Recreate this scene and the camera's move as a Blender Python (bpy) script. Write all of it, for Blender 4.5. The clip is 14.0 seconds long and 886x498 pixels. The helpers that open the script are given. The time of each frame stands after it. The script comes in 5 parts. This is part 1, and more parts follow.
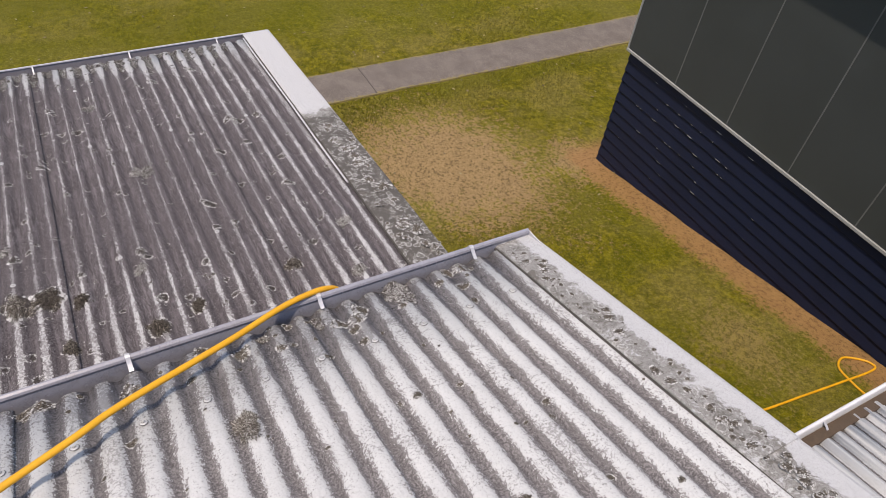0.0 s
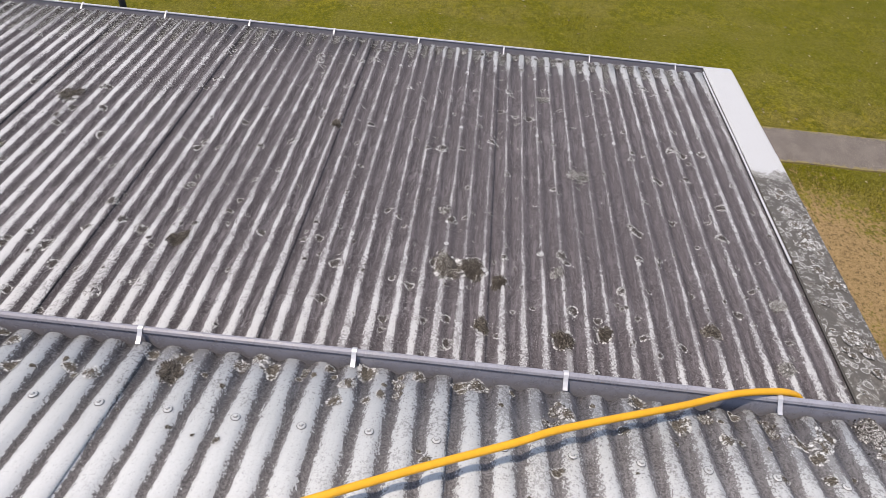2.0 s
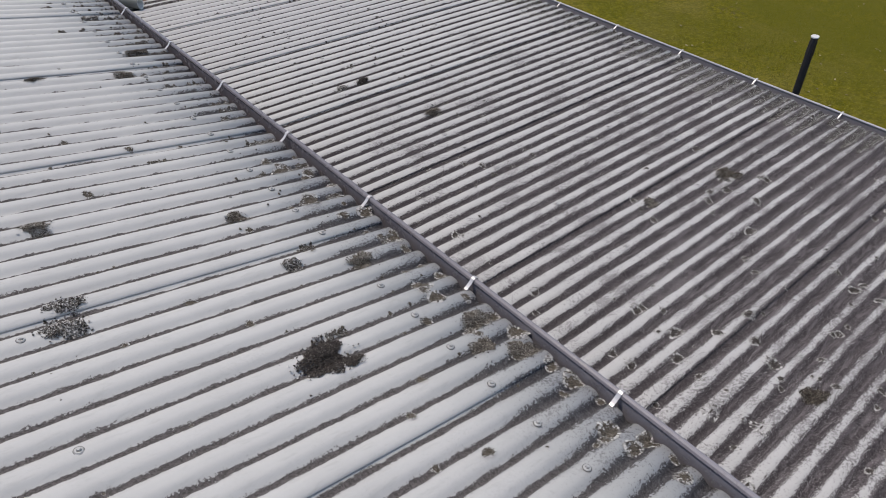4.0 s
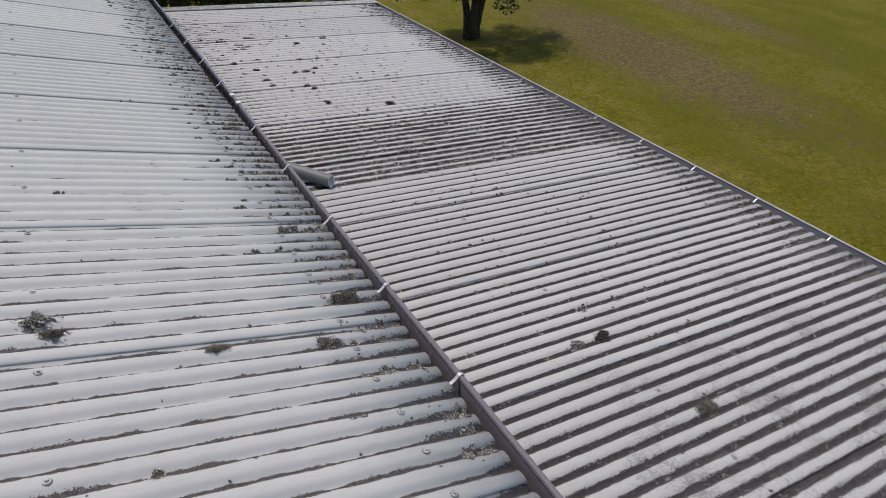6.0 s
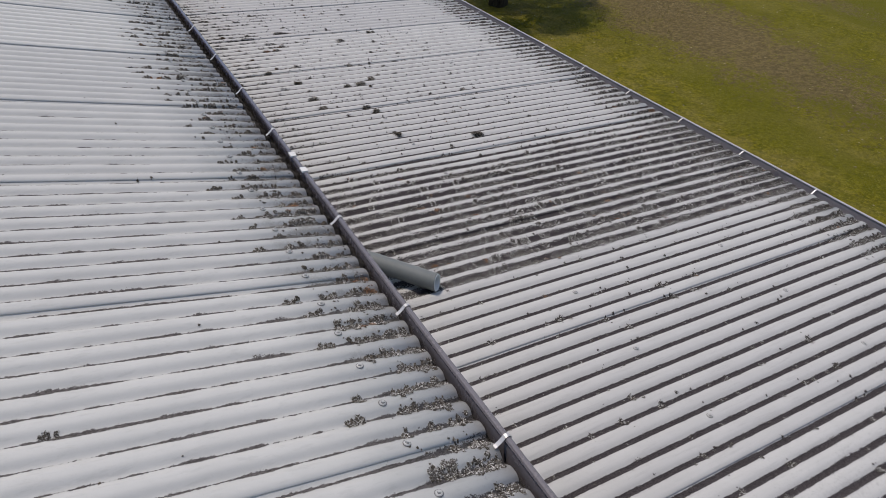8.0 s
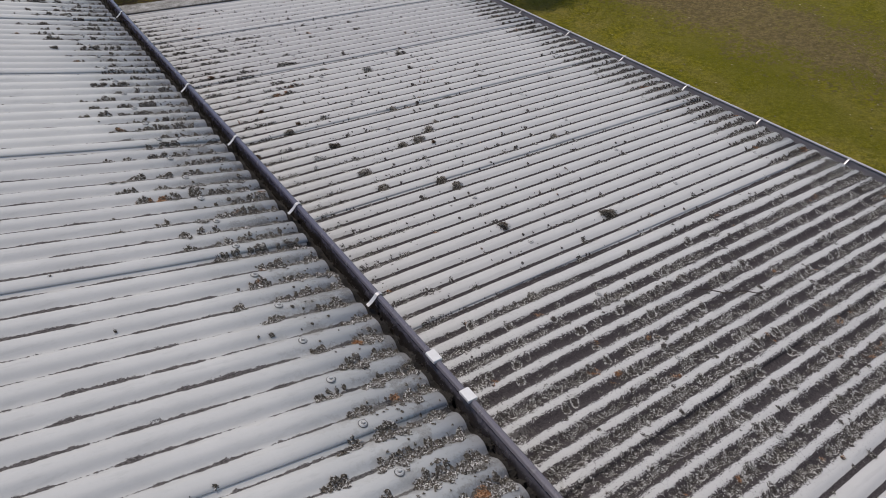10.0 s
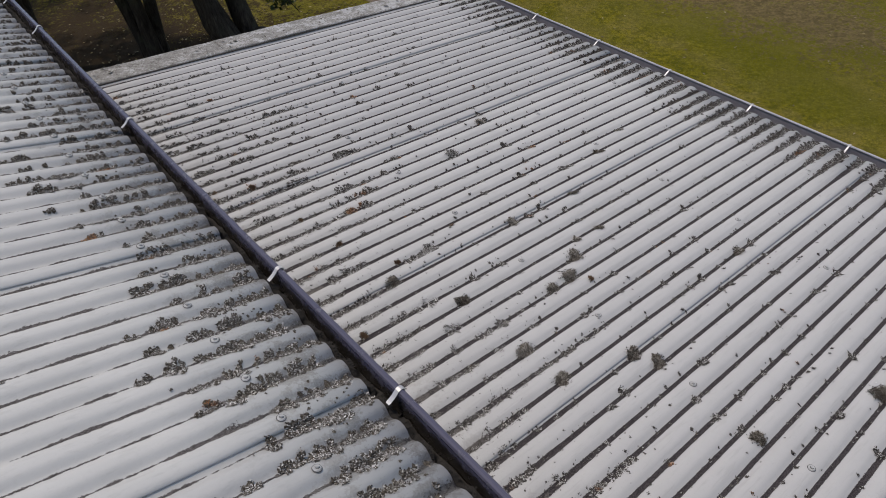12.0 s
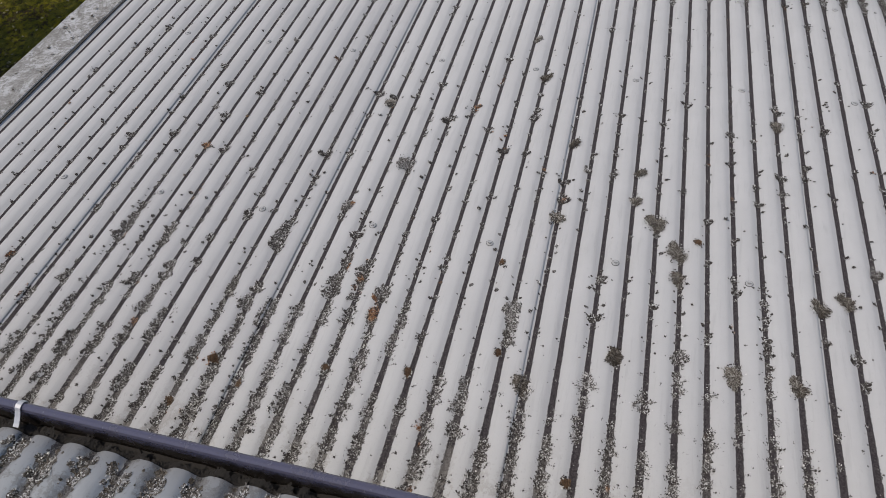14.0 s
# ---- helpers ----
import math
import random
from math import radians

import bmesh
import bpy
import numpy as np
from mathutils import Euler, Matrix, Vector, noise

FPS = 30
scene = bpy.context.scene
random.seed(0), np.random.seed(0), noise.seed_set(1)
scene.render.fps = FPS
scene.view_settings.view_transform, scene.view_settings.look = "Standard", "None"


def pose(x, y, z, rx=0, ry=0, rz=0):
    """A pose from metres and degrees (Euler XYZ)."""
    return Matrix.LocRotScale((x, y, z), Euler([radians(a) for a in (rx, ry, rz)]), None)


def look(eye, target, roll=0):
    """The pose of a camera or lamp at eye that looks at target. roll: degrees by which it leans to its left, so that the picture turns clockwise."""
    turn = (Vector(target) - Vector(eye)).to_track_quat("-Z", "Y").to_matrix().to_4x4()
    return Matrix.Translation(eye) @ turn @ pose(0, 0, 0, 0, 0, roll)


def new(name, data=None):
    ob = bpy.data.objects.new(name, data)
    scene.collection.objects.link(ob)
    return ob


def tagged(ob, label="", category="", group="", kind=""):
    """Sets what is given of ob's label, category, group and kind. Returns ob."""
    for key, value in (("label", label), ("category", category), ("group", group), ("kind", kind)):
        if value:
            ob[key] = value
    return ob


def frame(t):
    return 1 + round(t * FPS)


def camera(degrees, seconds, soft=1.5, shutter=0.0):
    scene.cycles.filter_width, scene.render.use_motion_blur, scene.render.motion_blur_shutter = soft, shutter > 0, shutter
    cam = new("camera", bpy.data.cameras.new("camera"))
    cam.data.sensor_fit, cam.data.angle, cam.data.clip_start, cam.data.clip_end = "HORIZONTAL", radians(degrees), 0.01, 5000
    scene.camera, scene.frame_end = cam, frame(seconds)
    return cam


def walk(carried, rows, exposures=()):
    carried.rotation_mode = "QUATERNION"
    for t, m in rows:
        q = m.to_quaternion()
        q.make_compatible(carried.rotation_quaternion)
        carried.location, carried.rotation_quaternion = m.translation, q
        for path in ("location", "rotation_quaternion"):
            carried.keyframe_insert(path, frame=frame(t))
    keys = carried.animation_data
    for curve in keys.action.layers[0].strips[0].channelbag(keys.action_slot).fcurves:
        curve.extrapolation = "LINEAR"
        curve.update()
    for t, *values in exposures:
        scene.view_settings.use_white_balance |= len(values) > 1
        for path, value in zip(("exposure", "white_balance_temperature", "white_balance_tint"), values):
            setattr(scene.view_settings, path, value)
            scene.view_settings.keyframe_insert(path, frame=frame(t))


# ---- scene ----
# The camera, carried along the upper eave of a corrugated roof.
cam = camera(66.07, 14.0, soft=0.5)
PATH = [
    (0, (-2.220, 1.832, 3.717), (-1.055, 1.057, 2.288), 7.98),
    (0.5, (-2.124, 1.962, 3.727), (-0.837, 1.387, 2.308), 6.65),
    (1, (-2.024, 2.106, 3.705), (-0.623, 1.837, 2.302), 1.85),
    (1.5, (-1.826, 2.266, 3.581), (-0.439, 2.035, 2.159), 4.74),
    (2, (-1.689, 2.639, 3.454), (-0.315, 2.673, 2.001), 5.21),
    (2.5, (-1.595, 2.919, 3.378), (-0.414, 3.441, 1.850), -1.36),
    (3, (-1.651, 3.227, 3.427), (-0.669, 4.126, 1.935), -6.02),
    (3.5, (-1.660, 3.621, 3.427), (-0.759, 4.686, 1.994), -6.97),
    (4, (-1.591, 4.145, 3.452), (-0.698, 5.294, 2.080), -3.91),
    (4.2, (-1.544, 4.377, 3.425), (-0.682, 5.613, 2.110), -5.38),
    (6.3, (-1.236, 7.048, 3.581), (-0.450, 8.517, 2.474), -1.14),
    (6.5, (-1.216, 7.314, 3.612), (-0.403, 8.776, 2.515), -0.82),
    (7, (-1.088, 7.997, 3.552), (-0.341, 9.499, 2.464), -3.80),
    (7.2, (-1.057, 8.271, 3.526), (-0.335, 9.755, 2.396), -3.28),
    (9.3, (-1.070, 11.460, 3.212), (-0.188, 12.754, 1.968), -0.47),
    (9.5, (-1.022, 11.700, 3.179), (-0.169, 12.999, 1.921), -2.53),
    (10, (-0.911, 12.503, 3.134), (-0.078, 13.782, 1.841), -2.49),
    (10.5, (-0.872, 13.217, 3.171), (0.113, 14.380, 1.876), -2.59),
    (11, (-0.780, 13.821, 3.139), (0.138, 15.022, 1.829), -4.95),
    (11.5, (-0.730, 14.534, 3.098), (0.123, 15.759, 1.767), -4.00),
    (12, (-0.727, 15.257, 3.141), (0.186, 16.392, 1.771), -2.85),
    (12.5, (-0.593, 15.989, 3.081), (0.263, 17.171, 1.713), -4.50),
    (13, (-0.576, 16.771, 3.055), (0.297, 17.905, 1.658), -1.41),
    (13.5, (-0.453, 17.344, 3.058), (0.596, 18.111, 1.538), -8.63),
    (14, (-0.327, 17.745, 2.981), (0.741, 18.135, 1.335), -7.65),
]
EXPOSURES = [(0, 0.53, 7400, 17), (0.7, 0.74, 7350, 16), (1.5, 0.75, 7250, 15), (2.5, 0.53, 7150, 14), (4.0, 0.08, 7100, 13), (6.5, -0.02, 7100, 13), (9.5, -0.08, 7100, 13), (11.5, -0.13, 7100, 13), (12.3, -0.22, 7100, 13), (13.1, -0.11, 7100, 13), (14.0, -0.14, 7050, 12)]
walk(cam, [(t, look(eye, target, roll)) for t, eye, target, roll in PATH], exposures=EXPOSURES)

# ---- light ----
SUN_TO = Vector((-0.16, 0.34, 1.0)).normalized()
world = bpy.data.worlds.new("world")
scene.world = world
world.use_nodes = True
sky = world.node_tree.nodes.new("ShaderNodeTexSky")
sky.sky_type, sky.sun_disc = "NISHITA", False
sky.sun_elevation = math.asin(SUN_TO.z)
sky.sun_rotation = math.atan2(SUN_TO.x, SUN_TO.y)
world.node_tree.links.new(sky.outputs[0], world.node_tree.nodes["Background"].inputs[0])
world.node_tree.nodes["Background"].inputs[1].default_value = 0.15
sun = new("sun", bpy.data.lights.new("sun", "SUN"))
sun.data.energy, sun.data.angle, sun.data.color = 2.8, radians(1.5), (1.0, 0.95, 0.88)
sun.matrix_world = look((0, 0, 40), Vector((0, 0, 40)) - SUN_TO)

# ---- frames of the two roof planes ----
TILT = Matrix.Rotation(radians(6.0), 4, "Y")                      # lower roof: falls 6 degrees towards +x
UP_SLOPE = 0.177
UPPER = TILT @ Matrix.Translation((0, 0, 0.681)) @ Matrix.Rotation(math.atan(UP_SLOPE), 4, "Y")
LOW_P, LOW_A, LOW_C = 0.1416, 0.0118, 0.0125                      # pitch, half depth, crest height
UP_P, UP_A, UP_C = 0.1440, 0.0140, 0.0150
LOW_SHEETS, UP_SHEETS, WAVES = 16, 18, 10
# where each tenth wave lies along the roofs: the sheets were not laid quite evenly
LOW_LAID = ((0, 120, 170), (-0.412, 16.580, 23.520))
UP_LAID = ((0, 40, 50, 80, 100, 110, 130, 190), (-0.258, 5.512, 6.960, 11.310, 14.100, 15.500, 18.270, 26.600))
GROUND = -6.5


def wave(u):
    """Sheet profile: broad crests, narrower valleys; 0 on the crest, -2 in the valley."""
    return -2.0 * (0.5 - 0.5 * np.cos(2 * np.pi * u)) ** 1.7


def low_u(y):
    """Waves of the lower roof counted from its first crest."""
    return np.interp(y, LOW_LAID[1], LOW_LAID[0])


def low_y(u):
    return float(np.interp(u, *LOW_LAID))


def up_u(y):
    return np.interp(y, UP_LAID[1], UP_LAID[0])


def up_y(u):
    return float(np.interp(u, *UP_LAID))


# ---- materials ----
class Mat:
    """A node material with short ways to add nodes."""

    def __init__(self, name):
        self.m = bpy.data.materials.new(name)
        self.m.use_nodes = True
        self.t = self.m.node_tree
        self.b = self.t.nodes["Principled BSDF"]

    def put(self, socket, value):
        if isinstance(value, bpy.types.NodeSocket):
            self.t.links.new(value, socket)
        elif isinstance(value, tuple) and len(value) == 3 and len(socket.default_value) == 4:
            socket.default_value = (*value, 1.0)
        else:
            socket.default_value = value

    def node(self, kind, out=0, **ins):
        n = self.t.nodes.new("ShaderNode" + kind)
        for k, v in ins.items():
            self.put(n.inputs[int(k[1:])] if k[0] == "i" and k[1:].isdigit() else n.inputs[k.replace("_", " ")], v)
        return n.outputs[out]

    def math(self, op, a, b=0.0, clamp=False):
        n = self.t.nodes.new("ShaderNodeMath")
        n.operation, n.use_clamp = op, clamp
        self.put(n.inputs[0], a)
        self.put(n.inputs[1], b)
        return n.outputs[0]

    def step(self, v, a, b, lo=0.0, hi=1.0):
        n = self.t.nodes.new("ShaderNodeMapRange")
        n.interpolation_type = "SMOOTHSTEP"
        for k, x in enumerate((v, a, b, lo, hi)):
            self.put(n.inputs[k], x)
        return n.outputs[0]

    def mix(self, f, a, b, how="MIX"):
        n = self.t.nodes.new("ShaderNodeMix")
        n.data_type, n.blend_type = "RGBA", how
        self.put(n.inputs[0], f)
        self.put(n.inputs[6], a)
        self.put(n.inputs[7], b)
        return n.outputs[2]

    def noise(self, vec, scale, detail=4.0, rough=0.6, dist=0.0):
        return self.node("TexNoise", Vector=vec, Scale=scale, Detail=detail, Roughness=rough, Distortion=dist)

    def ramp(self, v, stops):
        n = self.t.nodes.new("ShaderNodeValToRGB")
        r = n.color_ramp
        while len(r.elements) < len(stops):
            r.elements.new(0.5)
        for e, (p, c) in zip(r.elements, stops):
            e.position = p
            e.color = (c, c, c, 1) if isinstance(c, float) else (*c, 1)
        self.put(n.inputs[0], v)
        return n.outputs[0]

    def place(self):
        return self.node("NewGeometry")

    def local(self):
        return self.node("TexCoord", 3)

    def stretched(self, vec, sx, sy, sz):
        n = self.t.nodes.new("ShaderNodeMapping")
        self.put(n.inputs[0], vec)
        n.inputs[3].default_value = (sx, sy, sz)
        return n.outputs[0]

    def axes(self, vec):
        n = self.t.nodes.new("ShaderNodeSeparateXYZ")
        self.put(n.inputs[0], vec)
        return n.outputs

    def luck(self):
        return self.node("ObjectInfo", 5)

    def island(self):
        return self.node("NewGeometry", 8)

    def done(self, colour, rough=0.8, bump=None, depth=0.01, strength=0.5, metal=0.0, spec=0.4):
        self.put(self.b.inputs["Base Color"], colour)
        self.put(self.b.inputs["Roughness"], rough)
        self.put(self.b.inputs["Metallic"], metal)
        self.put(self.b.inputs["Specular IOR Level"], spec)
        if bump is not None:
            n = self.t.nodes.new("ShaderNodeBump")
            n.inputs["Strength"].default_value, n.inputs["Distance"].default_value = strength, depth
            self.put(n.inputs["Height"], bump)
            self.put(self.b.inputs["Normal"], n.outputs[0])
        return self.m


def sheet_material(name, pitch, dirt_by_place, clean, grime):
    """Fibre cement: pale worn crests, grime in the valleys, more of it where the roof lies damp."""
    k = Mat(name)
    pos, loc = k.place(), k.local()
    p = k.axes(pos)
    f = k.math("FRACT", k.math("ADD", k.math("DIVIDE", k.axes(loc)[1], pitch), 20.0))
    crest = k.math("ABSOLUTE", k.math("SUBTRACT", k.math("MULTIPLY", f, 2.0), 1.0))      # 0 in the valley, 1 on the crest
    streak = k.noise(k.stretched(pos, 1.6, 34, 34), 1.0, 5, 0.65)
    broad = k.noise(pos, 0.9, 3, 0.6)
    speck = k.noise(pos, 62, 5, 0.8)
    mid = k.noise(k.stretched(pos, 8, 24, 24), 1.0, 4, 0.65)
    damp, ragged = dirt_by_place(k, p, broad)

    def off(n, much):
        return k.math("MULTIPLY", k.math("SUBTRACT", n, 0.5), much)

    gran = k.noise(pos, 105, 3, 0.75)
    v = k.math("ADD", k.math("ADD", off(streak, 0.8), off(mid, 0.6)), k.math("ADD", off(speck, 1.3), off(gran, 1.5)))
    v = k.math("ADD", damp, k.math("MULTIPLY", v, ragged))
    dirt = k.step(k.math("SUBTRACT", v, crest), -0.022, 0.022)
    pale = k.mix(k.noise(pos, 4.0, 4, 0.6), tuple(c * 0.88 for c in clean), tuple(c * 1.06 for c in clean))
    pale = k.mix(k.step(streak, 0.52, 0.70, 0.0, 0.30), pale, tuple(c * 0.70 for c in clean))
    pale = k.mix(k.math("MULTIPLY", k.step(k.math("MULTIPLY", speck, gran), 0.30, 0.36, 0.0, 0.42), k.step(damp, 0.18, 0.5, 0.15, 1.0)), pale, tuple(c * 0.35 for c in clean))
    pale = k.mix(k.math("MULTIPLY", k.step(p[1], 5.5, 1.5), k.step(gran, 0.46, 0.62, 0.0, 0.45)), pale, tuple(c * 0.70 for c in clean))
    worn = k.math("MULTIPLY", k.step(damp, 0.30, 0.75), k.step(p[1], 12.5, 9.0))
    dark = k.mix(k.step(gran, 0.45, 0.55), tuple(c * 0.66 for c in grime), tuple(c * 1.30 for c in grime))
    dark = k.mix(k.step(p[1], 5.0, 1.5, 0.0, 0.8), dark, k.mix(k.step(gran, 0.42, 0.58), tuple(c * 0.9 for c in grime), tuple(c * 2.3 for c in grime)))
    dark = k.mix(k.math("MULTIPLY", worn, k.step(speck, 0.52, 0.62, 0.0, 0.80)), dark, tuple(min(1, c * 3.2) for c in grime))
    dark = k.mix(k.math("MULTIPLY", worn, k.step(k.math("ADD", k.math("MULTIPLY", gran, 0.7), k.math("MULTIPLY", streak, 0.3)), 0.555, 0.595, 0.0, 0.85)), dark, tuple(c * 0.84 for c in clean))
    dark = k.mix(k.step(speck, 0.43, 0.36, 0.0, 0.6), dark, tuple(c * 0.30 for c in grime))
    dark = k.mix(k.math("MULTIPLY", worn, k.step(streak, 0.48, 0.66, 0.0, 0.6)), dark, tuple(min(1, c * 3.0) for c in grime))
    dark = k.mix(k.math("MULTIPLY", worn, k.step(mid, 0.55, 0.68, 0.0, 0.5)), dark, tuple(min(1, c * 3.6) for c in grime))
    film = k.math("ADD", k.noise(pos, 1.7, 5, 0.65), k.math("ADD", off(speck, 0.9), off(gran, 0.6)))
    film = k.step(k.math("ADD", film, k.math("MULTIPLY", damp, 0.22)), 0.66, 0.72, 0.0, 0.6)
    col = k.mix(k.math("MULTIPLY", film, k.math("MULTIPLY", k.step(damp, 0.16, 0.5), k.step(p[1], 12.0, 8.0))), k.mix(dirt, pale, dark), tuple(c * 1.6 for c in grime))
    near = k.math("MULTIPLY", k.step(k.math("ABSOLUTE", k.math("SUBTRACT", p[0], 0.1)), 0.75, 0.10), k.step(p[1], 10.5, 13.5))
    slime = k.math("ADD", k.noise(pos, 5.5, 4, 0.65), k.math("ADD", off(speck, 0.5), off(gran, 0.25)))
    slime = k.math("ADD", slime, k.math("MULTIPLY", k.math("SUBTRACT", 0.6, crest), 0.16))
    slime = k.math("MULTIPLY", k.step(k.math("ADD", slime, k.math("MULTIPLY", near, 0.11)), 0.60, 0.65, 0.0, 0.62), near)
    col = k.mix(slime, col, k.mix(k.step(gran, 0.35, 0.65), (0.19, 0.175, 0.152), (0.36, 0.345, 0.315)))
    col = k.mix(k.luck(), col, k.mix(1.0, col, (0.90, 0.90, 0.91), "MULTIPLY"))
    rough = k.math("ADD", k.math("MULTIPLY", dirt, 0.8), 0.12)
    h = k.math("ADD", k.math("MULTIPLY", k.math("ADD", speck, k.math("MULTIPLY", gran, 0.6)), rough), k.math("MULTIPLY", dirt, 0.5))
    return k.done(col, k.step(dirt, 0, 1, 0.65, 0.95), h, 0.005, 0.6, spec=0.18)


def low_damp(k, p, broad):
    y = k.math("ADD", p[1], k.math("MULTIPLY", k.math("SUBTRACT", broad, 0.5), 2.0))
    y = k.math("SUBTRACT", y, k.math("MULTIPLY", k.math("SUBTRACT", p[0], 2.5), 0.35))
    v = k.ramp(k.math("DIVIDE", y, 24.0), [(0.0, 0.80), (0.035, 0.94), (0.075, 1.02), (0.17, 0.84), (0.26, 0.64), (0.36, 0.44), (0.46, 0.275), (0.535, 0.23), (0.62, 0.18), (1.0, 0.15)])
    upper = k.math("MULTIPLY", k.step(p[0], 2.0, 0.6, 0.0, 0.22), k.step(p[1], 9.0, 5.0))
    lip = k.math("MULTIPLY", k.step(p[0], 4.5, 5.1, 0.0, 0.40), k.step(p[1], 4.0, 2.0))
    band = k.math("MULTIPLY", k.step(p[1], 12.98, 13.06), k.step(k.math("ADD", p[1], k.math("MULTIPLY", k.math("SUBTRACT", broad, 0.5), 0.8)), 15.3, 14.5))
    eave = k.math("MULTIPLY", k.step(p[0], 4.45, 5.1, 0.0, 0.16), k.step(p[1], 3.0, 6.0))
    top = k.math("MULTIPLY", k.step(p[0], 1.5, 0.1, 0.0, 0.12), k.step(p[1], 12.0, 16.0))
    v = k.math("SUBTRACT", k.math("SUBTRACT", v, upper), lip)
    v = k.math("ADD", v, k.math("MULTIPLY", band, 0.42))
    v = k.math("ADD", k.math("ADD", v, top), eave)
    return v, k.step(v, 0.15, 0.6, 0.08, 0.80)


def up_damp(k, p, broad):
    v = k.ramp(k.math("DIVIDE", k.math("ADD", p[1], 1.0), 26.0), [(0.0, 0.45), (0.08, 0.46), (0.14, 0.37), (0.22, 0.24), (0.32, 0.15), (0.5, 0.09), (1.0, 0.06)])
    eave = k.step(k.math("ADD", p[0], k.math("MULTIPLY", k.math("SUBTRACT", broad, 0.5), 0.7)), -0.42, 0.02, 0.0, 0.27)
    eave = k.math("MULTIPLY", eave, k.step(p[1], 9.0, 12.5, 1.0, 0.5))
    gaps = k.noise(k.stretched(k.place(), 1.1, 7.2, 7.2), 1.0, 3, 0.6)
    dash = k.noise(k.stretched(k.place(), 5.0, 7.2, 7.2), 1.0, 4, 0.7)
    patchy = k.math("ADD", k.math("MULTIPLY", k.math("SUBTRACT", gaps, 0.50), 0.55), k.math("MULTIPLY", k.math("SUBTRACT", dash, 0.52), 0.55))
    v = k.math("ADD", v, k.math("MULTIPLY", patchy, k.step(p[1], 4.0, 9.0)))
    v = k.math("ADD", v, eave)
    v = k.math("MULTIPLY", v, k.step(p[1], -1.6, -0.6, 0.30, 1.0))
    return v, k.step(v, 0.08, 0.45, 0.14, 0.85)


def plain(name, colour, rough=0.6, metal=0.0, scale=30, depth=0.002, var=0.2, spec=0.4):
    k = Mat(name)
    pos = k.place()
    n = k.noise(pos, scale, 4, 0.6)
    m = k.noise(pos, scale * 0.12, 4, 0.6)
    c = k.mix(n, tuple(x * (1 - var) for x in colour), tuple(min(1, x * (1 + var)) for x in colour))
    c = k.mix(k.step(m, 0.4, 0.75, 0.0, 0.35), c, tuple(x * 0.6 for x in colour))
    return k.done(c, k.step(n, 0.2, 0.8, max(0.05, rough - 0.1), min(1, rough + 0.1)), n, depth, 0.3, metal, spec)


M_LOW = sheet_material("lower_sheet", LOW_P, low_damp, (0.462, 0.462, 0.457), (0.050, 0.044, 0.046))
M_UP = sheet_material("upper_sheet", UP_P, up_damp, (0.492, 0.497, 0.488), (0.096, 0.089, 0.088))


def capping_material(name, white_from):
    """Flat barge flashing: old paint under blotches of lichen."""
    k = Mat(name)
    pos = k.place()
    p = k.axes(pos)
    n1, n2, g = k.noise(pos, 7, 6, 0.7, 0.4), k.noise(pos, 34, 7, 0.78, 0.5), k.noise(pos, 190, 3, 0.7)
    s = k.math("ADD", k.math("MULTIPLY", n1, 0.55), k.math("MULTIPLY", n2, 0.45))
    s = k.math("ADD", s, white_from(k, p))
    c = k.mix(k.step(s, 0.44, 0.50), (0.43, 0.435, 0.44), (0.235, 0.23, 0.218))
    c = k.mix(k.step(s, 0.55, 0.62), c, (0.072, 0.066, 0.059))
    thin = k.math("MULTIPLY", k.step(s, 0.44, 0.5), k.step(s, 0.72, 0.60))
    c = k.mix(k.math("MULTIPLY", k.step(n2, 0.56, 0.60), thin), c, (0.38, 0.385, 0.37))
    rim = k.math("ABSOLUTE", k.math("SUBTRACT", n2, 0.535))
    c = k.mix(k.math("MULTIPLY", k.step(rim, 0.016, 0.008), k.step(s, 0.42, 0.48)), c, (0.085, 0.078, 0.072))
    c = k.mix(k.math("MULTIPLY", k.step(n1, 0.56, 0.64, 0.0, 0.8), k.step(s, 0.44, 0.5)), c, (0.125, 0.113, 0.100))
    # overlapping round thalli: pale rims round darker middles
    for size, off, share in ((17.0, 0.0, 0.75), (41.0, 3.7, 0.6)):
        shift = k.node("VectorMath", i0=pos, i1=k.mix(0.035, (off, off, off), k.node("TexNoise", 1, Vector=pos, Scale=26.0, Detail=4.0)))
        d = k.node("TexVoronoi", 0, Vector=shift, Scale=size)
        grown = k.math("MULTIPLY", k.step(s, 0.43, 0.49), k.step(k.noise(pos, size * 0.35, 2, 0.5), 0.50, 0.56, 0.0, share))
        ring = k.math("ABSOLUTE", k.math("SUBTRACT", d, 0.40))
        c = k.mix(k.math("MULTIPLY", grown, k.step(d, 0.40, 0.30, 0.0, 0.7)), c, k.mix(k.step(g, 0.42, 0.58), (0.085, 0.078, 0.070), (0.27, 0.262, 0.245)))
        c = k.mix(k.math("MULTIPLY", grown, k.math("MULTIPLY", k.step(ring, 0.085, 0.03), k.step(g, 0.38, 0.50))), c, (0.50, 0.50, 0.485))
    c = k.mix(k.step(g, 0.5, 0.62, 0, 0.5), c, (0.10, 0.10, 0.09))
    return k.done(c, 0.85, k.math("ADD", g, n2), 0.004, 0.5)


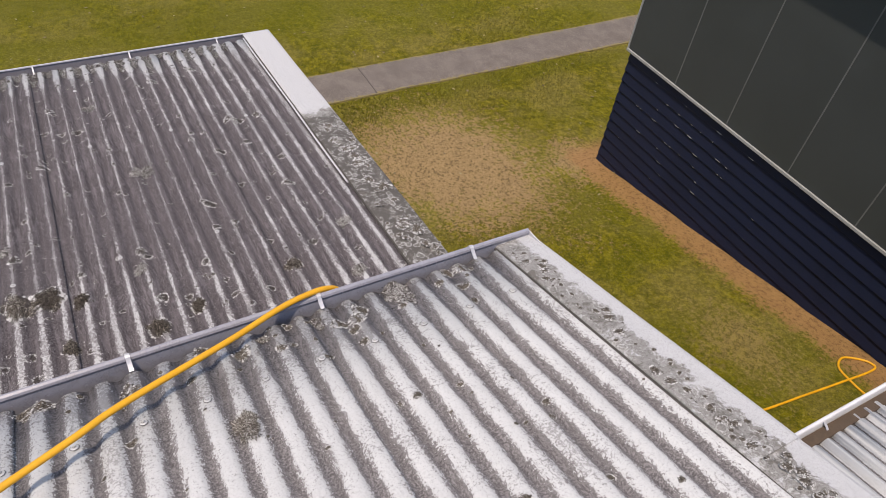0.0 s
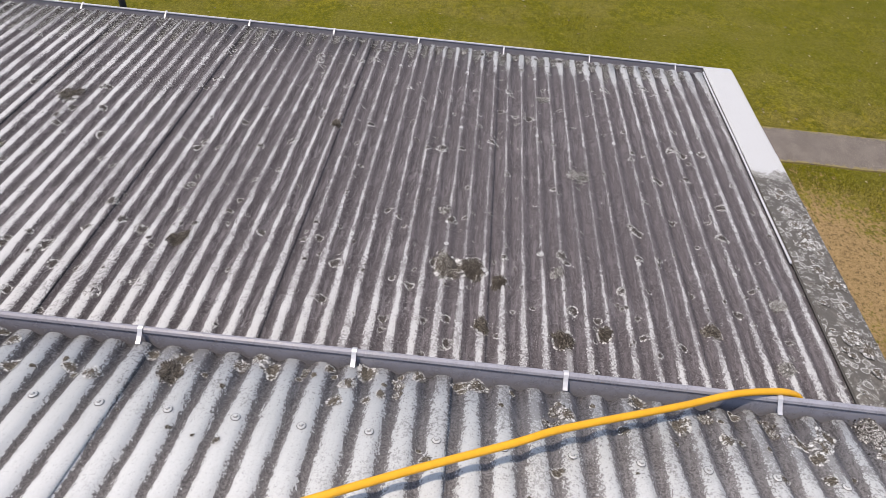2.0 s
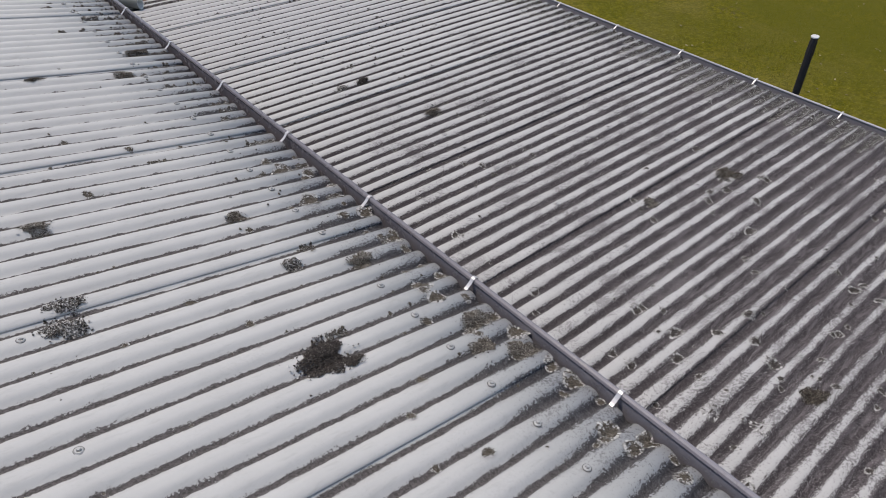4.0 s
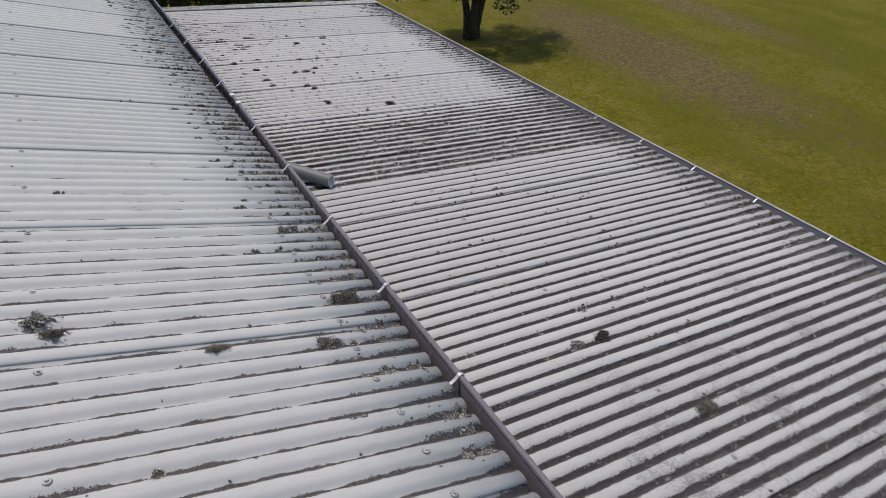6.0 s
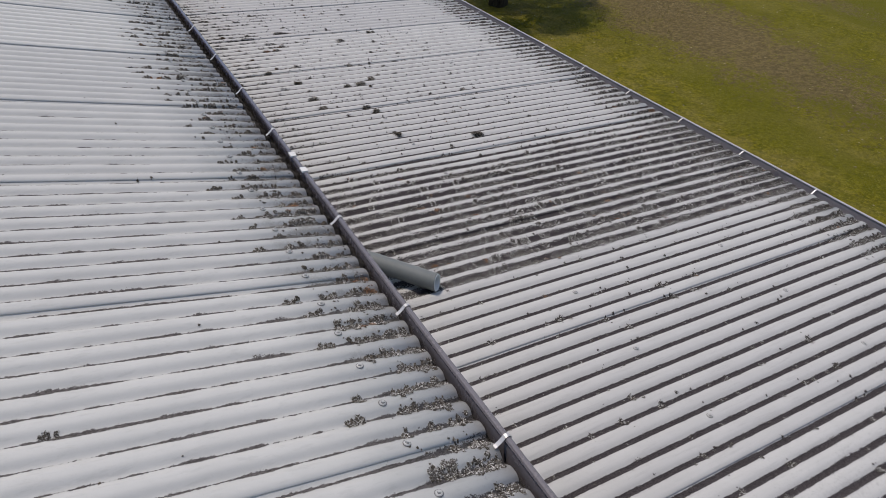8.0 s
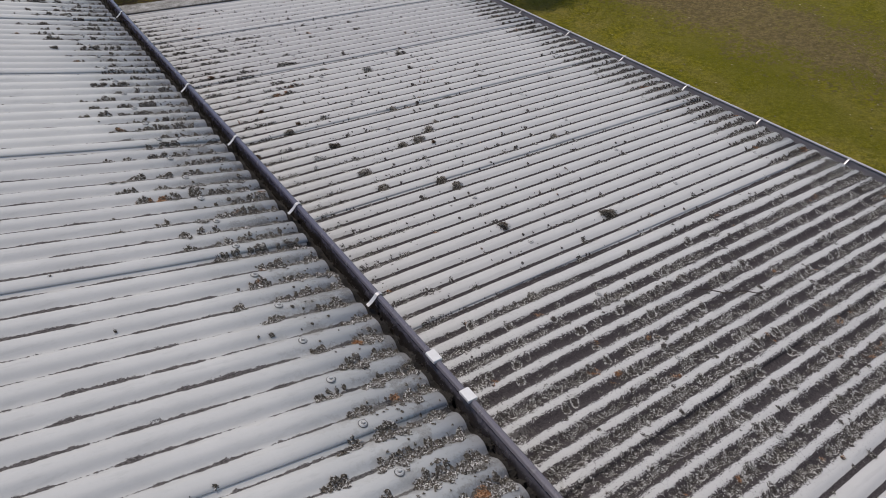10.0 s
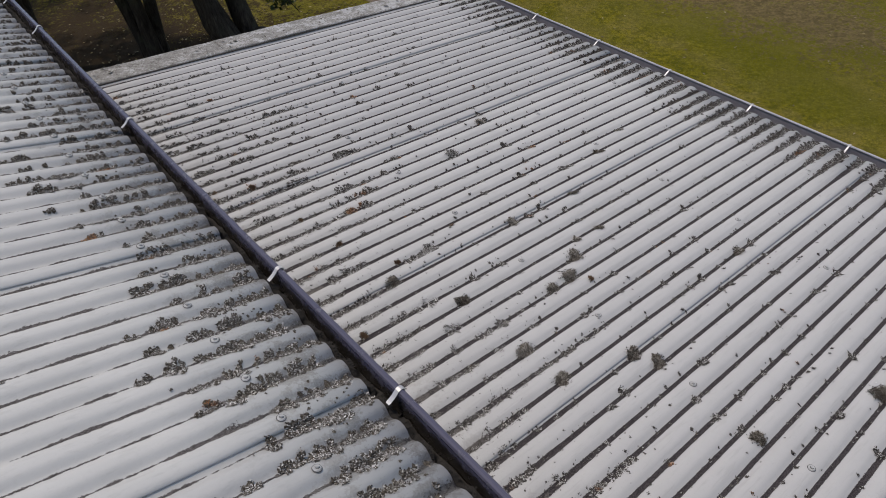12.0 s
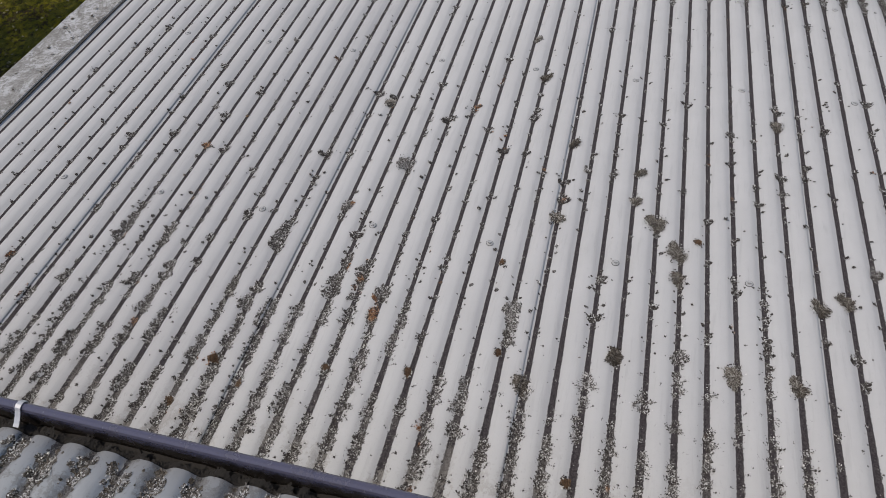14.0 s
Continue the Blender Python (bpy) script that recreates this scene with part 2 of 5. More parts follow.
M_CAP_UP = capping_material("upper_capping", lambda k, p: k.step(p[1], -0.24, -0.38, 0.03, -0.26))
M_CAP_LOW = capping_material("lower_capping", lambda k, p: k.step(p[0], 3.0, 3.5, 0.20, -0.30))
M_CAP_END = capping_material("end_capping", lambda k, p: k.step(p[0], 0.5, 4.0, 0.04, -0.02))


def gutter_material():
    """Painted steel: pale grey at low y, darker and violet further along, with black growth low inside there."""
    k = Mat("gutter_steel")
    pos, loc = k.place(), k.local()
    y, z = k.axes(loc)[1], k.axes(loc)[2]
    n, f = k.noise(pos, 14, 5, 0.7), k.noise(pos, 70, 4, 0.7)
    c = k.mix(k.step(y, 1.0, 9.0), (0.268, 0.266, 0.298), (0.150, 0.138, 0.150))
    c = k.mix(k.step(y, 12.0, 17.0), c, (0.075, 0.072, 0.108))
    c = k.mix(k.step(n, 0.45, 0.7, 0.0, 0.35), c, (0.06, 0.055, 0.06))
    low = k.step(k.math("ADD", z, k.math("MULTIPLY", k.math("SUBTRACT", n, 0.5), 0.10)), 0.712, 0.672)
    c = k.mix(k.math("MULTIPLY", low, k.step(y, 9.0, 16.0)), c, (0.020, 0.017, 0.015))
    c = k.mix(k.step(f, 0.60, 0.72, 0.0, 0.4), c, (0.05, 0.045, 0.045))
    return k.done(c, k.step(n, 0.2, 0.8, 0.13, 0.34), f, 0.001, 0.3, 0.0, 0.7)


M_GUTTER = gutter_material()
M_GUTTER_FAR = plain("eave_gutter_steel", (0.20, 0.19, 0.205), 0.42, 0.0, 40, 0.001, 0.2, 0.5)
M_GUTTER_W = plain("white_gutter", (0.62, 0.62, 0.62), 0.45, 0.0, 40, 0.001, 0.1)
M_RIM = plain("gutter_rim", (0.50, 0.50, 0.51), 0.4, 0.2, 40, 0.001, 0.15)
M_ZINC = plain("zinc", (0.50, 0.50, 0.51), 0.45, 0.4, 60, 0.001, 0.12, 0.5)
M_WASHER = plain("washer", (0.46, 0.46, 0.45), 0.55, 0.3, 120, 0.001, 0.3)
M_RUBBER_SHADE = plain("rubber_and_shade", (0.10, 0.10, 0.10), 0.6, 0.2, 120, 0.001, 0.3)
M_MUCK = plain("gutter_muck", (0.020, 0.018, 0.016), 0.95, 0.0, 60, 0.02, 0.6)
M_SILT = plain("brown_silt", (0.075, 0.052, 0.034), 0.95, 0.0, 60, 0.02, 0.5)
M_HOSE = plain("hose_rubber", (0.66, 0.325, 0.012), 0.40, 0.0, 35, 0.001, 0.14, 0.5)
M_PVC = plain("grey_pipe", (0.155, 0.170, 0.170), 0.42, 0.0, 25, 0.001, 0.12)
M_PVC_IN = plain("pipe_inside", (0.72, 0.72, 0.70), 0.5, 0.0, 25, 0.001, 0.1)
M_BLACK = plain("black_pipe", (0.018, 0.019, 0.022), 0.5, 0.0, 25, 0.002, 0.3)
M_WALL = plain("painted_wall", (0.42, 0.42, 0.40), 0.7, 0.0, 12, 0.002, 0.1)
M_DECK = plain("roof_deck", (0.06, 0.055, 0.05), 0.9, 0.0, 12, 0.002, 0.3)
M_NAVY = plain("navy_paint", (0.0068, 0.0105, 0.028), 0.50, 0.0, 9, 0.001, 0.25, 0.25)
M_PANEL = plain("grey_panel", (0.040, 0.045, 0.043), 0.6, 0.0, 2.5, 0.001, 0.12, 0.25)
M_SEAM = plain("panel_seam", (0.115, 0.120, 0.115), 0.5, 0.0, 20, 0.001, 0.1)
M_TRIM = plain("grey_trim", (0.27, 0.28, 0.27), 0.5, 0.0, 20, 0.001, 0.1)


def ground_material():
    k = Mat("lawn")
    pos = k.place()
    p = k.axes(pos)
    med, fine, hair = k.noise(pos, 0.6, 5, 0.7), k.noise(pos, 5.5, 6, 0.75), k.noise(pos, 38, 5, 0.8)
    mown = k.noise(k.stretched(pos, 0.5, 0.10, 1), 1.0, 4, 0.6)
    tuft = k.noise(pos, 13, 4, 0.8)
    g = k.mix(k.step(fine, 0.40, 0.60), (0.074, 0.074, 0.002), (0.195, 0.165, 0.008))
    g = k.mix(k.step(med, 0.40, 0.60, 0, 0.60), g, (0.205, 0.163, 0.048))
    g = k.mix(k.step(mown, 0.42, 0.60, 0, 0.55), g, (0.100, 0.101, 0.002))
    g = k.mix(k.step(tuft, 0.50, 0.60, 0, 0.48), g, (0.045, 0.050, 0.004))
    g = k.mix(k.step(tuft, 0.44, 0.36, 0, 0.45), g, (0.27, 0.24, 0.06))
    g = k.mix(k.step(hair, 0.50, 0.62, 0, 0.50), g, (0.036, 0.038, 0.004))
    g = k.mix(k.step(hair, 0.42, 0.32, 0, 0.40), g, (0.28, 0.25, 0.05))
    g = k.mix(k.math("MULTIPLY", k.step(p[0], 14.5, 20.0), k.step(mown, 0.35, 0.65, 0.45, 0.85)), g, (0.086, 0.085, 0.003))
    bare = k.mix(fine, (0.205, 0.134, 0.063), (0.385, 0.258, 0.130))
    bare = k.mix(k.step(tuft, 0.5, 0.60, 0, 0.80), bare, (0.085, 0.056, 0.025))
    bare = k.mix(k.step(hair, 0.52, 0.62, 0, 0.60), bare, (0.070, 0.046, 0.022))
    bare = k.mix(k.step(hair, 0.44, 0.34, 0, 0.70), bare, (0.44, 0.32, 0.175))
    soil = k.mix(k.step(fine, 0.40, 0.60), (0.090, 0.068, 0.030), (0.165, 0.122, 0.058))
    soil = k.mix(k.step(tuft, 0.52, 0.62, 0, 0.8), soil, (0.055, 0.040, 0.020))

    def blob(x, y, rx, ry, turn=0.0):
        c, s = math.cos(turn), math.sin(turn)
        dx, dy = k.math("SUBTRACT", p[0], x), k.math("SUBTRACT", p[1], y)
        u = k.math("DIVIDE", k.math("ADD", k.math("MULTIPLY", dx, c), k.math("MULTIPLY", dy, s)), rx)
        w = k.math("DIVIDE", k.math("SUBTRACT", k.math("MULTIPLY", dy, c), k.math("MULTIPLY", dx, s)), ry)
        return k.math("SQRT", k.math("ADD", k.math("MULTIPLY", u, u), k.math("MULTIPLY", w, w)))

    rag = k.math("ADD", k.math("MULTIPLY", k.math("SUBTRACT", med, 0.5), 1.8), k.math("MULTIPLY", k.math("SUBTRACT", fine, 0.5), 2.2))
    rag = k.math("ADD", rag, k.math("MULTIPLY", k.math("SUBTRACT", tuft, 0.5), 2.6))
    for x, y, rx, ry, turn, lo, hi, most in ((8.4, -5.2, 2.6, 2.0, 0.5, 1.28, 0.60, 0.92), (21.4, 29.5, 2.7, 10.5, -0.09, 1.05, 0.70, 0.9),
                                             (28.8, 33.0, 1.3, 8.0, -0.10, 1.1, 0.6, 0.75), (7.6, -8.2, 0.9, 0.8, 0.0, 1.1, 0.5, 0.8), (1.2, -7.0, 1.3, 0.8, 0.0, 1.1, 0.5, 0.35)):
        m = k.step(k.math("ADD", blob(x, y, rx, ry, turn), rag), lo, hi, 0.0, most)
        g = k.mix(m, g, bare if y < 0 else soil)
    strip = k.step(k.math("ADD", p[1], k.math("MULTIPLY", rag, 0.35)), -7.90, -8.25)
    strip = k.math("MULTIPLY", strip, k.step(p[0], 8.2, 7.6))
    g = k.mix(k.math("MULTIPLY", strip, 0.9), g, k.mix(k.step(tuft, 0.50, 0.62, 0, 0.6), k.mix(fine, (0.21, 0.112, 0.044), (0.36, 0.205, 0.088)), (0.10, 0.052, 0.022)))
    # leaf litter under the grove, its colour darkened further for the trees' shade
    litter_shade = k.step(k.math("ADD", blob(1.5, 36.0, 8.5, 9.0), rag), 1.15, 0.7)
    g = k.mix(litter_shade, g, k.mix(hair, (0.012, 0.009, 0.005), (0.055, 0.036, 0.018)))
    h = k.math("ADD", fine, k.math("MULTIPLY", hair, 0.6))
    return k.done(g, 0.95, h, 0.06, 0.8, spec=0.15)


def path_material():
    k = Mat("asphalt_path")
    pos = k.place()
    p = k.axes(pos)
    n, f, g = k.noise(pos, 2.0, 5, 0.65), k.noise(pos, 45, 5, 0.8), k.noise(pos, 9, 5, 0.7)
    c = k.mix(k.step(n, 0.35, 0.65), (0.108, 0.089, 0.074), (0.148, 0.124, 0.105))
    c = k.mix(k.step(f, 0.48, 0.62, 0, 0.75), c, (0.075, 0.066, 0.060))
    c = k.mix(k.step(f, 0.46, 0.36, 0, 0.65), c, (0.29, 0.26, 0.23))
    edge = k.math("ABSOLUTE", k.math("SUBTRACT", p[0], 12.5))
    soil = k.step(k.math("ADD", edge, k.math("MULTIPLY", k.math("SUBTRACT", g, 0.5), 0.5)), 0.60, 0.68)
    c = k.mix(soil, c, k.mix(f, (0.11, 0.10, 0.030), (0.26, 0.20, 0.09)))
    return k.done(c, 0.9, f, 0.01, 0.6)


def bark_material():
    k = Mat("bark")
    pos = k.place()
    r = k.noise(k.stretched(pos, 14, 14, 2.5), 1.0, 6, 0.7, 0.6)
    c = k.ramp(r, [(0.3, (0.018, 0.014, 0.011)), (0.55, (0.060, 0.050, 0.042)), (0.8, (0.13, 0.115, 0.095))])
    c = k.mix(k.step(k.noise(pos, 1.6, 4, 0.6), 0.5, 0.7, 0, 0.5), c, (0.10, 0.10, 0.075))
    return k.done(c, 0.95, r, 0.05, 0.8, spec=0.2)


def leaf_material(name, a, b):
    k = Mat(name)
    c = k.mix(k.island(), a, b)
    c = k.mix(k.noise(k.place(), 0.8, 3, 0.6), c, k.mix(1.0, c, (0.6, 0.65, 0.5), "MULTIPLY"))
    k.put(k.b.inputs["Transmission Weight"], 0.0)
    return k.done(c, 0.55, spec=0.35)


def lichen_material():
    """Grey-green lobes, some near black, many pale-tipped, a few rusty."""
    k = Mat("lichen")
    pos = k.place()
    i, patch = k.island(), k.noise(pos, 11, 3, 0.7)
    v = k.math("ADD", k.math("MULTIPLY", i, 0.70), k.math("MULTIPLY", patch, 0.46))
    c = k.ramp(v, [(0.26, (0.026, 0.023, 0.020)), (0.46, (0.076, 0.070, 0.065)), (0.64, (0.172, 0.166, 0.158)), (0.80, (0.37, 0.366, 0.356)), (0.98, (0.66, 0.66, 0.645))])
    c = k.mix(k.step(k.noise(pos, 3.0, 2, 0.5), 0.62, 0.70, 0.0, 0.3), c, k.mix(1.0, c, (1.0, 0.97, 0.84), "MULTIPLY"))
    rust = k.math("MULTIPLY", k.step(k.noise(pos, 5.0, 2, 0.5), 0.66, 0.70), k.step(k.axes(pos)[1], 11.0, 13.0))
    c = k.mix(k.math("MULTIPLY", rust, 0.75), c, k.mix(i, (0.14, 0.045, 0.015), (0.36, 0.17, 0.055)))
    return k.done(c, 0.95, k.noise(pos, 200, 2, 0.6), 0.004, 0.8, spec=0.15)


def mat_material(name, deep, middle):
    """Damp crust in which the lobes sit; its darkest tone also paints the shade between them."""
    k = Mat(name)
    n = k.noise(k.place(), 120, 4, 0.75)
    c = k.ramp(n, [(0.40, deep), (0.56, middle), (0.70, (0.28, 0.27, 0.25))])
    return k.done(c, 0.95, n, 0.006, 0.9, spec=0.15)


def moss_material(name, deep):
    k = Mat(name)
    i = k.island()
    v = k.math("ADD", k.math("MULTIPLY", i, 0.75), k.math("MULTIPLY", k.luck(), 0.25))
    c = k.ramp(v, [(deep, (0.026, 0.022, 0.018)), (deep + 0.37, (0.080, 0.069, 0.058)), (deep + 0.55, (0.185, 0.168, 0.146)), (0.97, (0.46, 0.445, 0.41))])
    return k.done(c, 0.95, spec=0.15)


def crust_material():
    """Crust lichen: pale flaking rims, darker flakes among them."""
    k = Mat("crust_lichen")
    n = k.noise(k.place(), 150, 4, 0.7)
    c = k.ramp(k.island(), [(0.0, (0.06, 0.055, 0.052)), (0.25, (0.15, 0.148, 0.142)), (0.55, (0.35, 0.347, 0.335)), (1.0, (0.58, 0.58, 0.565))])
    c = k.mix(k.step(n, 0.55, 0.64, 0, 0.6), c, (0.09, 0.085, 0.080))
    return k.done(c, 0.95, n, 0.004, 0.7, spec=0.15)


M_LAWN, M_PATH, M_BARK = ground_material(), path_material(), bark_material()
M_LEAF = leaf_material("leaf", (0.012, 0.026, 0.006), (0.046, 0.075, 0.015))
M_GRASS = leaf_material("grass_blade", (0.048, 0.048, 0.002), (0.21, 0.178, 0.010))
M_LITTER = leaf_material("fallen_leaf", (0.09, 0.06, 0.025), (0.34, 0.28, 0.14))
M_RUST = leaf_material("rusty_moss", (0.050, 0.026, 0.016), (0.19, 0.110, 0.066))
M_LICHEN, M_CRUST = lichen_material(), crust_material()
M_MOSS, M_MOSS_DARK = moss_material("brown_moss", 0.14), moss_material("dark_moss", 0.24)
# near-black mat: dark crust, plus the shadow gaps between lobes put into colour
M_MAT_SHADE = mat_material("lichen_mat_shade", (0.020, 0.017, 0.016), (0.062, 0.054, 0.050))
M_MAT_BROWN = mat_material("brown_lichen_mat", (0.034, 0.029, 0.023), (0.118, 0.103, 0.084))


# ---- building helpers ----
def link(name, bm, material, parent=None, label="", at=None, smooth=False):
    me = bpy.data.meshes.new(name)
    bm.normal_update()
    bm.to_mesh(me)
    bm.free()
    return piece(name, me, material, parent, label, at, smooth)


def piece(name, me, material=None, parent=None, label="", at=None, smooth=False):
    if material is not None and not me.materials:
        me.materials.append(material)
    if smooth:
        me.shade_smooth()
    ob = new(name, me)
    if at is not None:
        ob.matrix_basis = at
    ob.parent = parent
    return tagged(ob, label) if label else ob


part = link


def empty(name, at=None):
    ob = new(name)
    if at is not None:
        ob.matrix_basis = at
    return ob


def box(bm, x0, x1, y0, y1, z0, z1, bevel=0.0):
    r = bmesh.ops.create_cube(bm, size=1.0, matrix=Matrix.Translation(((x0 + x1) / 2, (y0 + y1) / 2, (z0 + z1) / 2)) @ Matrix.Diagonal((x1 - x0, y1 - y0, z1 - z0, 1)))
    if bevel:
        es = list({e for v in r["verts"] for e in v.link_edges})
        bmesh.ops.bevel(bm, geom=es, offset=bevel, segments=2, affect="EDGES", profile=0.6)
    return bm


def boxed(*dims, bevel=0.0):
    return box(bmesh.new(), *dims, bevel=bevel)


def sweep(points, radius, sides=12, cap=True, taper=None, wall=0.0):
    """A round tube along points; with wall it is hollow."""
    bm = bmesh.new()
    pts = [Vector(p) for p in points]
    up = Vector((0, 0, 1))
    rings = []
    radii = [radius] if not wall else [radius, radius - wall]
    for rad in radii:
        ring_set = []
        for i, p in enumerate(pts):
            d = (pts[min(i + 1, len(pts) - 1)] - pts[max(i - 1, 0)]).normalized()
            side = d.cross(up)
            side = side.normalized() if side.length > 1e-4 else Vector((1, 0, 0))
            top = side.cross(d)
            r = rad * (taper[i] if taper else 1.0)
            ring_set.append([bm.verts.new(p + (side * math.cos(a) + top * math.sin(a)) * r) for a in (2 * math.pi * j / sides for j in range(sides))])
        rings.append(ring_set)
    for s, ring_set in enumerate(rings):
        for a, b in zip(ring_set, ring_set[1:]):
            for j in range(sides):
                q = [a[j], a[(j + 1) % sides], b[(j + 1) % sides], b[j]]
                bm.faces.new(q if s == 0 else q[::-1])
    if wall:
        for e in (0, -1):
            for j in range(sides):
                bm.faces.new([rings[0][e][j], rings[0][e][(j + 1) % sides], rings[1][e][(j + 1) % sides], rings[1][e][j]])
    elif cap:
        bm.faces.new(rings[0][0])
        bm.faces.new(rings[0][-1])
    bmesh.ops.recalc_face_normals(bm, faces=bm.faces)
    return bm


def extrude_profile(profile, y0, y1, closed=False, steps=1, wobble=None):
    """A profile in x and z drawn along y."""
    bm = bmesh.new()
    rows = []
    for s in range(steps + 1):
        y = y0 + (y1 - y0) * s / steps
        dx, dz = wobble(y) if wobble else (0, 0)
        rows.append([bm.verts.new((x + dx, y, z + dz)) for x, z in profile])
    n = len(profile)
    for a, b in zip(rows, rows[1:]):
        for j in range(n if closed else n - 1):
            bm.faces.new([a[j], a[(j + 1) % n], b[(j + 1) % n], b[j]])
    if closed:
        bm.faces.new(rows[0])
        bm.faces.new(rows[-1])
    bmesh.ops.recalc_face_normals(bm, faces=bm.faces)
    return bm


def up_point(x, y, lift=0.0):
    """A place on the crests of the upper roof, from its plan in the tilted frame."""
    return TILT @ Vector((x, y, 0.70 - UP_SLOPE * x + lift))


def low_height(y):
    u = float(low_u(y))
    return LOW_C + LOW_A * float(wave(u)) + 0.007 * (1.0 - ((u + 0.32) / WAVES) % 1.0)


def up_height(y):
    u = float(up_u(y))
    return UP_C + UP_A * float(wave(u)) + 0.007 * (1.0 - ((u + 0.32) / WAVES) % 1.0)


# ---- ground ----
def ground_height(x, y):
    rise = 0.172 * max(0.0, min(7.29 - x, 9.0))
    rise *= max(0.0, min(1.0, (40.0 - y) / 30.0))
    return GROUND + rise + 0.05 * noise.noise((x * 0.15, y * 0.15, 0.0)) * (1.0 if abs(x) < 80 else 0.0)


def make_ground():
    def axis(lo, hi, fine, far):
        out = [float(v) for v in np.arange(lo, hi + 0.01, fine)]
        for d in (6, 15, 35, 80, 180, 420, 900, far):
            out = [lo - d, *out, hi + d]
        return sorted(out)
    xs, ys = axis(-30, 50, 1.0, 1800), axis(-40, 80, 1.0, 1800)
    verts = [(x, y, ground_height(x, y)) for y in ys for x in xs]
    n = len(xs)
    faces = [(j * n + i, j * n + i + 1, (j + 1) * n + i + 1, (j + 1) * n + i) for j in range(len(ys) - 1) for i in range(n - 1)]
    me = bpy.data.meshes.new("ground")
    me.from_pydata(verts, [], faces)
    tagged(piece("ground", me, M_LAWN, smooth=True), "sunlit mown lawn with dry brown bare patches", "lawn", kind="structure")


make_ground()


def make_path():
    """The asphalt footpath with worn edges, in long bays."""
    bm = bmesh.new()
    rng = random.Random(3)
    ys = np.arange(-70, 75, 0.5)
    left = [11.82 + 0.02 * rng.uniform(-1, 1) for _ in ys]
    right = [13.18 + 0.02 * rng.uniform(-1, 1) for _ in ys]
    rows = []
    for y, a, b in zip(ys, left, right):
        z = ground_height(12.5, y)
        rows.append([bm.verts.new(v) for v in ((a - 0.03, y, z - 0.05), (a, y, z + 0.030), ((a + b) / 2, y, z + 0.045), (b, y, z + 0.030), (b + 0.03, y, z - 0.05))])
    for a, b in zip(rows, rows[1:]):
        for j in range(4):
            bm.faces.new([a[j], a[j + 1], b[j + 1], b[j]])
    ob = link("path", bm, M_PATH)
    tagged(ob, "narrow weathered grey asphalt footpath across the lawn", "path", kind="structure")
    for y in (-41.0, -28.9, -16.8, -4.76, 14.2, 27.5, 39.0):
        z = ground_height(12.5, y)
        part("joint", boxed(11.84, 13.16, y - 0.007, y + 0.007, z + 0.028, z + 0.0475), M_DECK, ob, "narrow joint across the path")


make_path()


# ---- the building under the two roofs ----
def sheet_mesh(name, x0, x1, pitch, amp, crest, rows, u0=-0.32, u1=None):
    """One corrugated sheet, ten waves wide, with its thickness; its first edge laps over its neighbour."""
    per, thick = 14, 0.006
    u1 = WAVES + 0.1 if u1 is None else u1
    n = int((u1 - u0) * per) + 1
    us = [u0 + (u1 - u0) * k / (n - 1) for k in range(n)]
    xs = [x0 + (x1 - x0) * r / rows for r in range(rows + 1)]
    verts, faces = [], []
    rng = random.Random(len(name))
    for low in (0, 1):
        for x in xs:
            sag = 0.003 * math.sin(x * 1.9)
            for u in us:
                edge = 0.004 * rng.uniform(-1, 1) if x in (x0, x1) else 0
                verts.append((x + edge, u * pitch, crest + amp * float(wave(u)) + 0.007 * (1.0 - (u + 0.32) / WAVES) + sag - low * thick))
    m = len(xs)
    for low in (0, 1):
        o = low * n * m
        for r in range(m - 1):
            for c in range(n - 1):
                q = (o + r * n + c, o + (r + 1) * n + c, o + (r + 1) * n + c + 1, o + r * n + c + 1)
                faces.append(q if not low else q[::-1])
    o = n * m
    for r in (0, m - 1):
        for c in range(n - 1):
            q = (r * n + c, r * n + c + 1, o + r * n + c + 1, o + r * n + c)
            faces.append(q if r == 0 else q[::-1])
    for c in (0, n - 1):
        for r in range(m - 1):
            q = (r * n + c, o + r * n + c, o + (r + 1) * n + c, (r + 1) * n + c)
            faces.append(q if c == 0 else q[::-1])
    me = bpy.data.meshes.new(name)
    me.from_pydata(verts, [], faces)
    return me


def screw_mesh():
    """A domed washer with a hexagonal head."""
    bm = bmesh.new()
    # the lowest dark disc, a rubber seal, also paints the washer's shadow outline
    for r0, r1, z0, z1, n, look_of in ((0.0215, 0.0205, 0.0, 0.0015, 14, 1), (0.0185, 0.0150, 0.0015, 0.0060, 14, 0), (0.0095, 0.0090, 0.0060, 0.0070, 8, 1), (0.0078, 0.0068, 0.0070, 0.0140, 6, 0)):
        a = [bm.verts.new((r0 * math.cos(2 * math.pi * j / n), r0 * math.sin(2 * math.pi * j / n), z0)) for j in range(n)]
        b = [bm.verts.new((r1 * math.cos(2 * math.pi * j / n), r1 * math.sin(2 * math.pi * j / n), z1)) for j in range(n)]
        for j in range(n):
            bm.faces.new([a[j], a[(j + 1) % n], b[(j + 1) % n], b[j]]).material_index = look_of
        bm.faces.new(b).material_index = look_of
    me = bpy.data.meshes.new("roof_screw")
    bm.to_mesh(me)
    bm.free()
    me.materials.append(M_WASHER)
    me.materials.append(M_RUBBER_SHADE)
    return me


building = empty("house", Matrix.Translation((0, 0, GROUND)))
tagged(building, "long low building with two weathered corrugated fibre-cement roofs", "house")
B = Matrix.Translation((0, 0, -GROUND))

